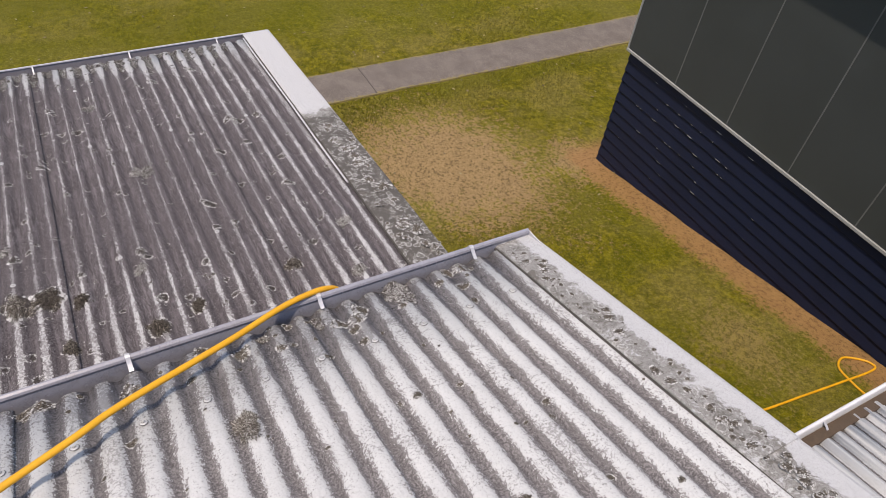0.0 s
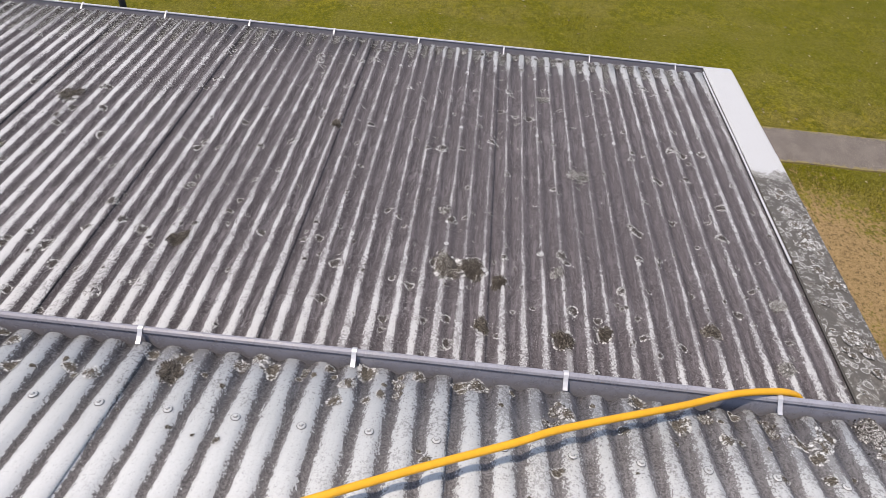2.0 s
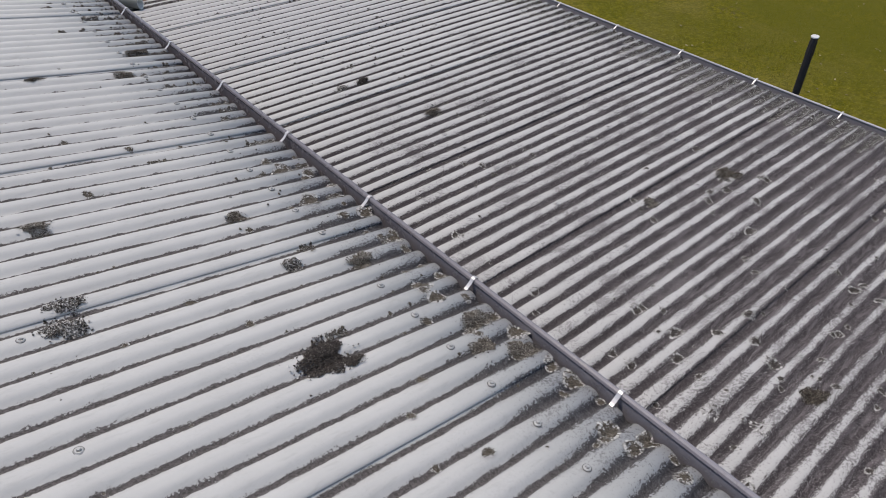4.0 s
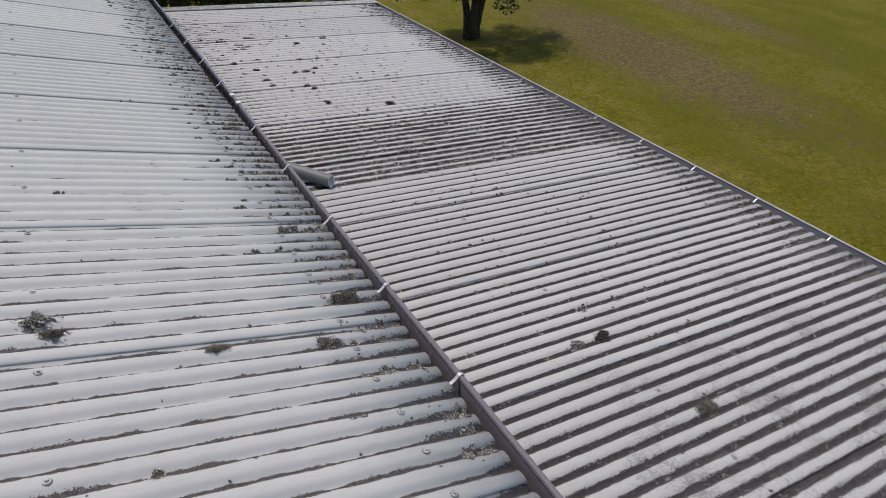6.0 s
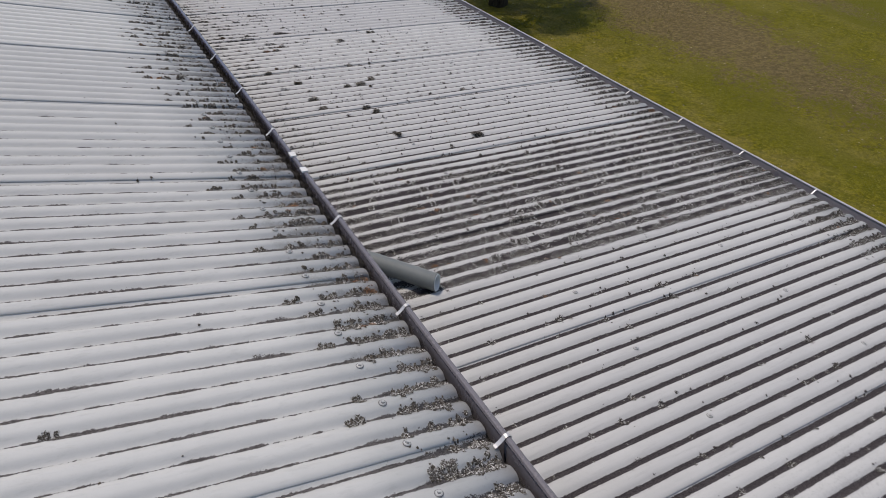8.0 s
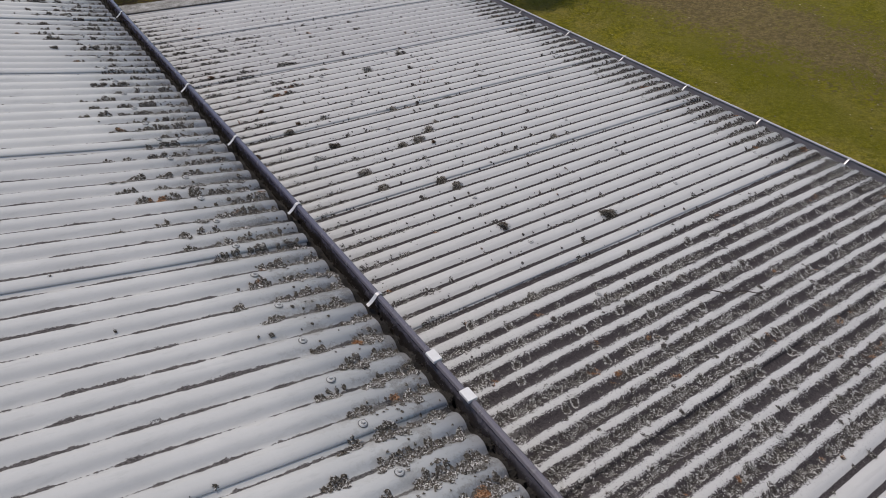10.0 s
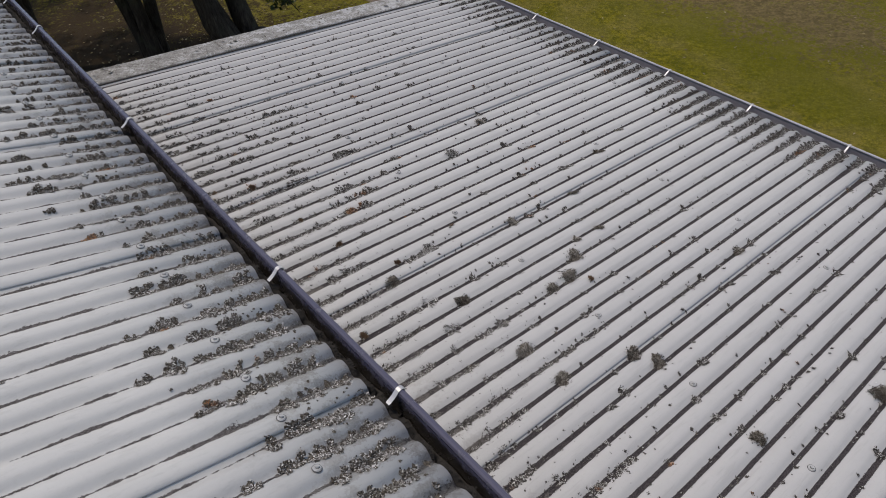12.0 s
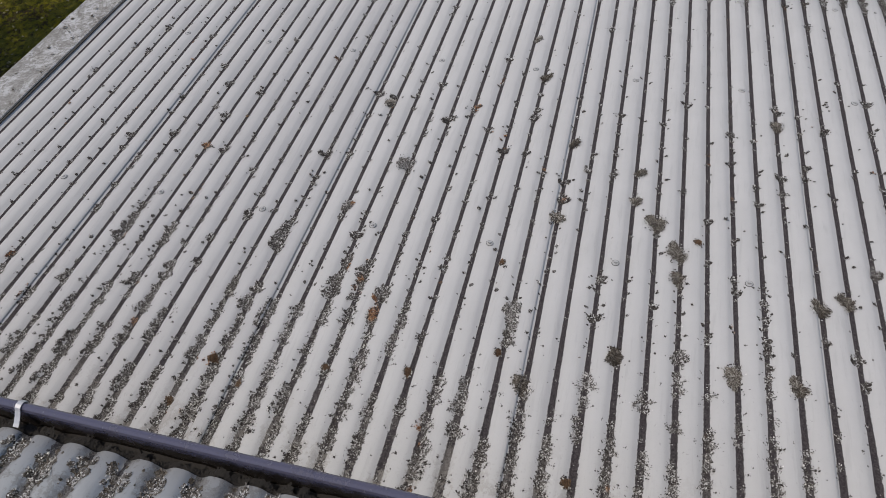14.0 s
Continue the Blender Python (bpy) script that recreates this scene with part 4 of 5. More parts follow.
for spec in TREES:
    tree(*spec)


def old_tree():
    """The divided old tree by the end of the roof: a wide butt, one stem curving away, a healed scar."""
    t = tree("tree", 6.62, 32.05, 7.2, 0.46, "large old tree with a thick divided trunk and a healed scar", 2, 3.6, 2.1, 70, 22, (-1.5, 0.9))
    part("butt", sweep([(0.0, 0.0, -0.1), (0.0, 0.0, 0.25), (0.03, 0.0, 0.7), (0.06, 0.0, 1.15), (0.08, 0.02, 1.5)], 0.56, 16, taper=[1.25, 1.05, 0.95, 0.88, 0.6]), M_BARK, t, "wide dark trunk butt", None, True)
    part("trunk", sweep([(-0.15, -0.1, 0.3), (-0.42, -0.14, 0.8), (-0.85, -0.18, 1.45), (-1.15, -0.18, 2.2), (-1.28, -0.1, 3.2), (-1.5, 0.2, 5.0)], 0.31, 14, taper=[1.2, 1.05, 0.95, 0.88, 0.8, 0.5]), M_BARK, t, "curved second stem", None, True)
    ring = [(0.26 + 0.17 * math.cos(a), -0.52 + 0.04 * math.sin(a * 2), 0.72 + 0.30 * math.sin(a)) for a in (2 * math.pi * j / 18 for j in range(19))]
    part("scar", sweep(ring, 0.045, 8, cap=False), M_BARK, t, "healed oval scar on the bark", None, True)
    leaf_cluster(t, [(1.15, 0.3, 1.95), (1.45, 0.4, 2.05), (0.8, 0.2, 2.2), (1.7, 0.5, 2.3), (1.1, 0.4, 2.45)], 5, 0.16, [(0.1, -0.1, 3.4), (0.5, -0.5, 2.9), (1.0, -0.85, 2.0)], "low hanging spray of dark leaves")
    rng = random.Random(40)
    boughs = [(1.2 + 3.4 * q, rng.uniform(-1.2, 1.4), 3.9 + 0.25 * q + rng.uniform(-0.3, 1.7)) for q in (rng.random() for _ in range(90))]
    leaf_cluster(t, boughs, 6, 0.24, [(0.1, 0.0, 2.6), (1.1, 0.05, 3.5), (2.4, 0.1, 4.0), (3.6, 0.2, 4.4), (4.3, 0.2, 4.9)], "spreading bough of dark leaves")


old_tree()


# ---- lichen and moss on the roofs ----
def rosettes(name, material, spots, label, per=7, mat=None, surface=None, kind="stuff", category="lichen"):
    """Curled lobes crowded round each spot over a dark mat; a spot is a place in the tilted frame, a radius and a height."""
    g = np.random.default_rng(len(spots) + len(name))
    S = np.array(spots, float)
    n = len(S)
    a = (np.arange(per)[None, :] * 2.39996 + g.uniform(0, 6.28, (n, 1))) + g.uniform(-0.3, 0.3, (n, per))
    q = np.sqrt((np.arange(per)[None, :] + g.uniform(0.1, 1.0, (n, per))) / per)
    rad, hgt = S[:, 3:4], S[:, 4:5]
    irregular = 1 + 0.35 * np.sin(2 * a + g.uniform(0, 6.28, (n, 1)))
    cx, cy = S[:, 0:1] + rad * q * np.cos(a) * irregular, S[:, 1:2] + rad * q * np.sin(a) * irregular
    size = np.clip(rad * g.uniform(0.20, 0.55, (n, per)), 0.0018, 0.0074)
    b = a + g.uniform(-0.9, 0.9, (n, per))
    ca, sa = np.cos(b), np.sin(b)
    base = surface(cx, cy) + hgt * (1 - q ** 2) * g.uniform(0.0, 0.8, (n, per))
    tip = base + size * g.uniform(-0.1, 0.9, (n, per))
    rows = ((-0.8, 0.0, 0.0), (0.1, 0.42, 0.35), (0.95, 0.55, 1.0), (0.80, -0.40, 0.8), (0.1, -0.36, 0.25))
    verts = np.stack([np.stack([cx + ca * size * u - sa * size * w, cy + sa * size * u + ca * size * w, base + (tip - base) * z], -1) for u, w, z in rows], 2)
    v = verts.reshape(-1, 3)
    faces = np.arange(len(v)).reshape(-1, 5).tolist()
    lobes = len(faces)
    pts = v.tolist()
    if mat is not None:
        k = 7
        an = np.arange(k)[None, :] * 2 * np.pi / k + g.uniform(0, 6.28, (n, 1))
        r = np.minimum(rad, 0.03) * g.uniform(0.65, 1.25, (n, k))
        mx, my = S[:, 0:1] + r * np.cos(an), S[:, 1:2] + r * np.sin(an)
        rim = np.stack([mx, my, surface(mx, my) + 0.0006], -1)
        top = np.stack([S[:, 0], S[:, 1], surface(S[:, 0], S[:, 1]) + 0.0028 + g.uniform(0, 0.001, n)], -1)[:, None, :]
        base_i = len(pts)
        pts += np.concatenate([rim, top], 1).reshape(-1, 3).tolist()
        for i in range(n):
            o = base_i + i * (k + 1)
            faces += [(o + j, o + (j + 1) % k, o + k) for j in range(k)]
    me = bpy.data.meshes.new(name)
    me.from_pydata(pts, [], faces)
    me.materials.append(material)
    if mat is not None:
        me.materials.append(mat)
        me.polygons.foreach_set("material_index", [0] * lobes + [1] * (len(faces) - lobes))
    return tagged(piece(name, me, None, None, "", TILT), label, category, kind=kind)


def on_low(x, y):
    return (x, y, low_height(y) + 0.001)


def on_up(x, y):
    return (x, y, 0.681 - UP_SLOPE * x + up_height(y) + 0.001)


def low_surface(x, y):
    u = low_u(y)
    return LOW_C + LOW_A * wave(u) + 0.007 * (1.0 - ((u + 0.32) / WAVES) % 1.0) + 0.0005


def up_surface(x, y):
    u = up_u(y)
    return 0.681 - UP_SLOPE * x + UP_C + UP_A * wave(u) + 0.007 * (1.0 - ((u + 0.32) / WAVES) % 1.0) + 0.0005


def low_valley(y):
    return low_y(math.floor(low_u(y)) + 0.5)


def up_valley(y):
    return up_y(math.floor(up_u(y)) + 0.5)


def scatter():
    rng = random.Random(77)
    up, low, crust, up_crust = [], [], [], []

    def add_up(x, y, r, h):
        up.append((*on_up(x, y), r, h))

    def add_low(x, y, r, h):
        low.append((*on_low(x, y), r, h))

    def strip(adder, x_from, x_to, y0, half, cover, size, h):
        """A crowded mat of small lobes in one valley, ragged at its far end."""
        n = int(abs(x_to - x_from) * 2 * half / (1.6 * size * size) * cover) + 2
        lump = [rng.uniform(0.55, 1.1) for _ in range(9)]
        for _ in range(n):
            q = rng.random()
            w = half * lump[int(q * 8.99)] * math.sqrt(max(0.05, 1 - (1.15 * q - 0.2) ** 2))
            adder(x_from + (x_to - x_from) * q, y0 + rng.uniform(-1, 1) * w, size * rng.uniform(0.6, 1.3), h * rng.uniform(0.3, 1.1))

    # upper eave: rosettes at the sheet ends, thicker and longer towards the shaded end
    for k in range(2, int(up_u(25.4))):
        y0 = up_y(k + 0.5)
        wet = max(0.0, min(1.0, (y0 - 5) / 7))
        if y0 < 8:
            for _ in range(rng.choice((1, 1, 2, 2, 3, 3))):
                x, y = 0.01 - 0.24 * rng.random() ** 1.6, y0 + rng.gauss(0, 0.035)
                up_crust.append((x, y, rng.choice((0.016, 0.024, 0.032, 0.040, 0.050))))
        if rng.random() < 0.12 + 0.88 * wet:
            start = 0.015 - 0.08 * rng.random() ** 2
            run = (0.09 + 0.21 * wet + 0.17 * max(0.0, min(1.9, (y0 - 14) / 3))) * rng.uniform(0.4, 1.3)
            while run > 0.03:
                length = min(run, rng.uniform(0.06, 0.20))
                strip(add_up, start, start - length, y0 - 0.006 + rng.gauss(0, 0.010), (0.036 + 0.016 * wet) * rng.uniform(0.55, 1.1), rng.uniform(0.55, 1.1), 0.0125, 0.012)
                start, run = start - length - rng.uniform(0.0, 0.07), run - length
            if rng.random() < 0.5 * wet:
                far = start - rng.uniform(0.03, 0.15)
                strip(add_up, far, far - rng.uniform(0.04, 0.12), y0, 0.028, 0.8, 0.011, 0.010)
        for _ in range(int(26 * wet * rng.random())):
            add_up(-rng.uniform(0.0, 0.45) ** 1.2, y0 + rng.gauss(0, 0.034), rng.uniform(0.003, 0.008), 0.002)
    # upper roof: lone tufts and flecks
    for _ in range(340):
        x, y = -0.2 - 5.5 * rng.random(), rng.uniform(5.5, 25)
        add_up(x, up_valley(y) + rng.gauss(0, 0.03), rng.uniform(0.003, 0.010), 0.006)
    for _ in range(44):
        x, y = -0.4 - 4.5 * rng.random() ** 1.3, rng.uniform(6, 25)
        strip(add_up, x, x - rng.uniform(0.02, 0.12), up_valley(y) + rng.gauss(0, 0.02), rng.uniform(0.008, 0.024), 0.8, 0.008, 0.008)
    # lower roof, sunny dark part: flat pale-rimmed crusts and a few cushions
    for _ in range(1700):
        y = rng.uniform(0.1, 11.0)
        if rng.random() < (y - 1.0) / 7.0:
            continue
        crust.append((0.2 + 5.0 * rng.random(), y, rng.choice((0.009, 0.011, 0.013, 0.016, 0.018, 0.022, 0.026, 0.032, 0.046)) * rng.uniform(0.8, 1.2)))
    for _ in range(240):
        y = rng.uniform(-0.2, 9.0)
        up_crust.append((-0.3 - 2.8 * rng.random(), up_valley(y) + rng.gauss(0, 0.03), rng.choice((0.008, 0.010, 0.014, 0.020, 0.028))))
    crust += [(1.56, 2.68, 0.112), (1.56, 2.50, 0.100), (1.20, 0.87, 0.066), (0.98, 1.88, 0.074), (1.07, 1.60, 0.056), (3.32, 3.83, 0.056)]
    for _ in range(26):
        y = rng.uniform(0.2, 10.5)
        x = 0.25 + 2.2 * rng.random() ** 1.5
        y = low_valley(y) + rng.gauss(0, 0.015)
        crust.append((x, y, rng.uniform(0.03, 0.055)))
        if rng.random() < 0.9:
            add_low(x, y, rng.uniform(0.012, 0.03), 0.010)
    # lower eave
    for k in range(int(low_u(21.85) - low_u(0.3))):
        y0 = low_y(math.floor(low_u(0.3)) + k + 0.5)
        if rng.random() < 0.92:
            strip(add_low, 5.205, 5.205 - rng.uniform(0.18, 0.70) * (0.5 if y0 < 5 else 1.0), y0, 0.044, rng.uniform(0.9, 1.6) * (1.0 if y0 < 8 else 0.55), 0.0135, 0.014)
        for _ in range(4):
            add_low(5.20 - 0.6 * rng.random(), y0 + rng.gauss(0, 0.03), rng.uniform(0.006, 0.014), 0.008)
    # the shaded end: darker, thicker growth at both eaves
    dark_low, dark_up = [], []

    def add_dark_low(x, y, r, h):
        dark_low.append((x, y, 0.0, r, h))

    def add_dark_up(x, y, r, h):
        dark_up.append((x, y, 0.0, r, h))

    own = random.Random(77)
    for k in range(int(low_u(21.85) - low_u(10.2))):
        y0 = low_y(math.floor(low_u(10.2)) + k + 0.5)
        if own.random() < 0.95:
            x = 5.20
            reach = own.uniform(0.20, 0.70)
            while x > 5.20 - reach:
                add_dark_low(x, y0 + own.gauss(0, 0.017), own.uniform(0.008, 0.019), 0.009)
                x -= own.expovariate(1 / 0.010)
    for k in range(int(up_u(25.0) - up_u(12.0))):
        y0 = up_y(math.floor(up_u(12.0)) + k + 0.5)
        x = 0.0
        reach = own.uniform(0.15, 0.60)
        while x > -reach:
            if own.random() < 0.30:
                add_dark_up(x, y0 + own.gauss(0, 0.015), own.uniform(0.008, 0.018), 0.006)
            x -= own.expovariate(1 / 0.028)
    rosettes("roof_moss", M_MOSS_DARK, dark_low, "dark brown-grey mossy growth along the lower roof's eave", 9, M_MAT_SHADE, low_surface, "stuff", "moss")
    rosettes("roof_moss", M_MOSS, dark_up, "dark brown-grey mossy growth at the upper sheets' ends", 9, M_MAT_BROWN, up_surface, "stuff", "moss")
    # the damp band below the downpipe
    for k in range(14):
        y0 = low_y(math.floor(low_u(13.05)) + k + 0.5)
        x = 0.1 + 0.2 * rng.random()
        lush = (1.0, 1.0, 0.9, 0.8, 0.7, 0.6, 0.5, 0.45, 0.4, 0.35, 0.3, 0.25, 0.2, 0.15)[k]
        while x < 5.0:
            length = rng.uniform(0.08, 0.55) * (1.6 if x < 1.2 else 1.0)
            if rng.random() < lush * (1.5 if x < 1.5 else 0.85) + 0.10:
                strip(add_low, x, min(x + length, 5.05), y0 + rng.gauss(0, 0.01), rng.uniform(0.022, 0.044), rng.uniform(0.45, 1.0), 0.0165, 0.016)
            for _ in range(2):
                add_low(x + length * rng.random(), y0 + rng.gauss(0, 0.035), rng.uniform(0.008, 0.02), 0.008)
            for _ in range(3):
                if rng.random() < 0.6 * lush + 0.25:
                    crust.append((x + length * rng.random(), y0 + rng.gauss(0, 0.024), rng.uniform(0.016, 0.042)))
            x += length
    # shaded end: beads of lichen along every valley, thick near the top
    for k in range(int(low_u(21.8) - low_u(7.5))):
        y0 = low_y(math.floor(low_u(7.5)) + k + 0.5)
        wet = max(0.15, min(1.0, (y0 - 9) / 6))
        x = rng.uniform(0.1, 0.4)
        while x < 4.8:
            add_low(x, y0 + rng.gauss(0, 0.018), rng.choice((0.004, 0.006, 0.009, 0.012)), 0.006)
            x += rng.expovariate(1 / (0.07 + 0.08 * (1 - wet)))
        x = rng.uniform(0.1, 0.6)
        while x < 4.8:
            r = rng.choice((0.008, 0.010, 0.013, 0.016, 0.024)) * rng.uniform(0.8, 1.2)
            for _ in range(3):
                add_low(x + rng.gauss(0, 0.4 * r), y0 + rng.gauss(0, 0.5 * r), r * 0.9, r * 0.7)
            if r > 0.014:
                for _ in range(5):
                    add_low(x + rng.gauss(0, r), y0 + rng.gauss(0, r), rng.uniform(0.003, 0.007), 0.005)
            x += rng.expovariate(1 / (0.40 + 0.5 * (1 - wet)))
        if y0 > 14.5:
            reach = (0.5 + 1.0 * min(1.0, (y0 - 14.5) / 3)) * rng.uniform(0.5, 1.15)
            x = 0.1
            while x < reach:
                length = rng.uniform(0.05, 0.22)
                if rng.random() < 0.82:
                    strip(add_low, x, x + length, y0 + rng.gauss(0, 0.008), rng.uniform(0.022, 0.044) * (1.15 if y0 > 17 else 1.0), rng.uniform(0.45, 0.9) * (1.7 if y0 > 17 else 1.0), 0.0130, 0.010)
                x += length + 0.03
            for _ in range(int(56 * reach)):
                add_low(0.1 + reach * 1.25 * rng.random() ** 1.3, y0 + rng.gauss(0, 0.028), rng.uniform(0.004, 0.011), 0.004)
        elif rng.random() < 0.6:
            strip(add_low, 0.1, 0.1 + rng.uniform(0.1, 0.5), y0, 0.03, 0.5, 0.009, 0.010)
    rosettes("roof_lichen", M_LICHEN, up, "grey-green leafy lichen along the upper roof's valleys and eave", 15, M_MAT_BROWN, up_surface)
    rosettes("roof_lichen", M_LICHEN, low, "grey-green leafy lichen beads in the lower roof's valleys", 15, M_MAT_SHADE, low_surface)
    return crust, up_crust


LOW_CRUSTS, UP_CRUSTS = scatter()


def gutter_growth():
    """Black slime and moss that hangs from the sheet ends into the gutter's shaded stretch."""
    rng = random.Random(14)
    spots = []
    y = 8.5
    while y < 25.3:
        wet = min(1.0, (y - 8.5) / 5)
        if rng.random() < 0.35 + 0.6 * wet:
            spots.append((0.016 + 0.036 * wet * rng.random(), y, 0.0, rng.uniform(0.007, 0.014) + 0.008 * wet * rng.random(), 0.006))
        y += 0.006 + 0.010 * rng.random()
    rosettes("gutter_growth", M_MUCK, spots, "black growth hanging from the upper sheets' ends", 9, M_MUCK, lambda x, y: up_surface(x, y) - 0.016, "stuff", "moss")


gutter_growth()


def crust_rings(spots, surface, label, seed, middle=M_MAT_SHADE):
    """Flaking crusts: a dark granular middle inside broken, lobed pale rims."""
    rng = random.Random(seed)
    verts, faces, which = [], [], []
    for x, y, r in spots:
        p1, p2, a1, a2 = rng.uniform(0, 6.28), rng.uniform(0, 6.28), rng.uniform(0.03, 0.15), rng.uniform(0.03, 0.12)
        stretch = rng.uniform(0.8, 1.25)

        def at(q, a, lift):
            rr = r * q * (1 + a1 * math.sin(2 * a + p1) + a2 * math.sin(3 * a + p2))
            px, py = x + rr * stretch * math.cos(a), y + rr * math.sin(a)
            verts.append((px, py, float(surface(px, py)) + lift))

        n = 9
        o = len(verts)
        for j in range(n):
            at(rng.uniform(0.75, 1.0), 2 * math.pi * j / n, 0.0010)
        verts.append((x, y, float(surface(x, y)) + 0.003))
        for j in range(n):
            faces.append((o + j, o + (j + 1) % n, o + n))
            which.append(1)
        rims = [(1.0, 0.92)] if r < 0.018 else [(1.0, 0.90), (0.66, 0.45)] if r < 0.03 else [(1.0, 0.90), (0.74, 0.6), (0.45, 0.35)]
        for outer, share in rims:
            m = min(30, max(9, int(2 * math.pi * r * outer / 0.0055)))
            for j in range(m):
                if rng.random() > share:
                    continue
                a, da = 2 * math.pi * (j + rng.uniform(-0.25, 0.25)) / m, 2 * math.pi / m * rng.uniform(0.5, 0.7)
                o = len(verts)
                t = rng.uniform(0.12, 0.30)
                at(outer * rng.uniform(0.88, 1.06), a - da, 0.0012)
                at(outer * rng.uniform(1.00, 1.14), a, rng.uniform(0.0015, 0.0035))
                at(outer * rng.uniform(0.88, 1.06), a + da, 0.0012)
                at(outer * (1 - t), a + da * 0.8, 0.0032)
                at(outer * (1 - t), a - da * 0.8, 0.0032)
                faces.append(tuple(range(o, o + 5)))
                which.append(0)
    me = bpy.data.meshes.new("crust_lichen")
    me.from_pydata(verts, [], faces)
    me.materials.append(M_CRUST)
    me.materials.append(middle)
    me.polygons.foreach_set("material_index", which)
    tagged(piece("crust_lichen", me, None, None, "", TILT), label, "lichen", kind="stuff")


crust_rings(LOW_CRUSTS, low_surface, "flaking pale-rimmed crust lichen on dark corrugated sheets", 9)
crust_rings(UP_CRUSTS, up_surface, "pale lobed crust lichen on the upper sheets' ends and valleys", 10, M_MAT_BROWN)
rng = random.Random(31)
CAP_SPOTS = [(-4.2 * rng.random() ** 0.8 + 0.05, -0.15 - 0.13 * rng.random(), rng.choice((0.006, 0.008, 0.011, 0.015, 0.022, 0.030))) for _ in range(170)]
crust_rings(CAP_SPOTS, lambda x, y: 0.7245 - UP_SLOPE * x, "grey crust lichen on the upper barge flashing", 11, M_MAT_BROWN)
CAP_SPOTS = [(0.1 + 2.9 * rng.random(), -0.085 + 0.16 * rng.uniform(-1, 1) * (1 - 8 * r), r) for r in [rng.choice((0.012, 0.018, 0.026, 0.036, 0.050, 0.060)) for _ in range(70)]]
crust_rings(CAP_SPOTS, lambda x, y: 0.0435, "grey-green crust lichen on the lower barge flashing", 12, M_MAT_BROWN)
CAP_SPOTS = [(0.1 + 4.6 * rng.random() ** 1.2, 21.99 + 0.14 * rng.uniform(-1, 1) * (1 - 9 * r), r) for r in [rng.choice((0.006, 0.008, 0.011, 0.015, 0.020)) for _ in range(60)]]
crust_rings(CAP_SPOTS, lambda x, y: 0.0435, "grey crust lichen on the end barge flashing", 13, M_MAT_BROWN)


def clump(place, radius, height, label, seed, material, surface):
    """A crumbly cushion of moss that follows the sheet, with loose pale flakes at its foot."""
    over = lambda x, y: surface(place[0] + x, place[1] + y) - surface(place[0], place[1])
    g = np.random.default_rng(seed)
    flat = 0.85
    m = int(40 + 500 * radius)
    fa, fr = g.uniform(0, 6.283, m), radius * (0.85 + np.abs(g.normal(0, 0.28, m)))
    fx, fy, fs, ft = fr * np.cos(fa) * 1.1, fr * np.sin(fa) * flat, g.uniform(0.002, 0.006, m), g.uniform(0, 6.283, m)
    fz = 0.004 + g.uniform(0, 0.003, m) + over(fx, fy)
    loose = np.stack([np.stack([fx + fs * np.cos(ft + k * 1.571), fy + fs * np.sin(ft + k * 1.571), fz + (0.004 if k == 1 else 0.0)], -1) for k in range(4)], 1)
    n = int(700 + 26000 * radius)
    a, q = g.uniform(0, 6.283, n), g.uniform(0, 1, n) ** 0.6
    odd = (1 + 0.20 * np.sin(2 * a + seed) + 0.14 * np.sin(3 * a + seed * 3.0) + 0.12 * np.sin(7 * a + seed * 2.0)) * (0.92 + 0.14 * g.uniform(0, 1, n) if material == M_MAT_SHADE else 0.76 + 0.40 * g.uniform(0, 1, n))
    x, y = radius * q * odd * np.cos(a), radius * q * odd * np.sin(a) * 0.85
    z = 0.003 + height * (1 - q ** 2) * g.uniform(0.1, 0.8, n) + over(x, y)
    f, s = g.uniform(0, 6.283, n), g.uniform(0.0022, 0.0056, n)
    tip = s * g.uniform(-0.4, 1.8, n)
    if material == M_MOSS:
        f = a + g.uniform(-0.5, 0.5, n)
    long = (1.45, 0.40, 1.45, 0.40) if material == M_MOSS else (1.0, 1.0, 1.0, 1.0)
    v = np.stack([np.stack([x + s * long[k] * np.cos(f + k * 1.571), y + s * long[k] * np.sin(f + k * 1.571), z + (tip if k == 0 else 0.3 * tip if k % 2 else 0 * tip)], -1) for k in range(4)], 1)
    ob = empty("moss_clump", TILT @ Matrix.Translation(place))
    for name, quads in (("tuft", v), ("flake", loose)):
        q = quads.reshape(-1, 3)
        me = bpy.data.meshes.new(name)
        me.from_pydata(q.tolist(), [], np.arange(len(q)).reshape(-1, 4).tolist())
        tagged(piece(name, me, material if name == "tuft" else M_LICHEN, ob), kind="stuff")
    return tagged(ob, label, "moss", group="moss clumps on the roof")


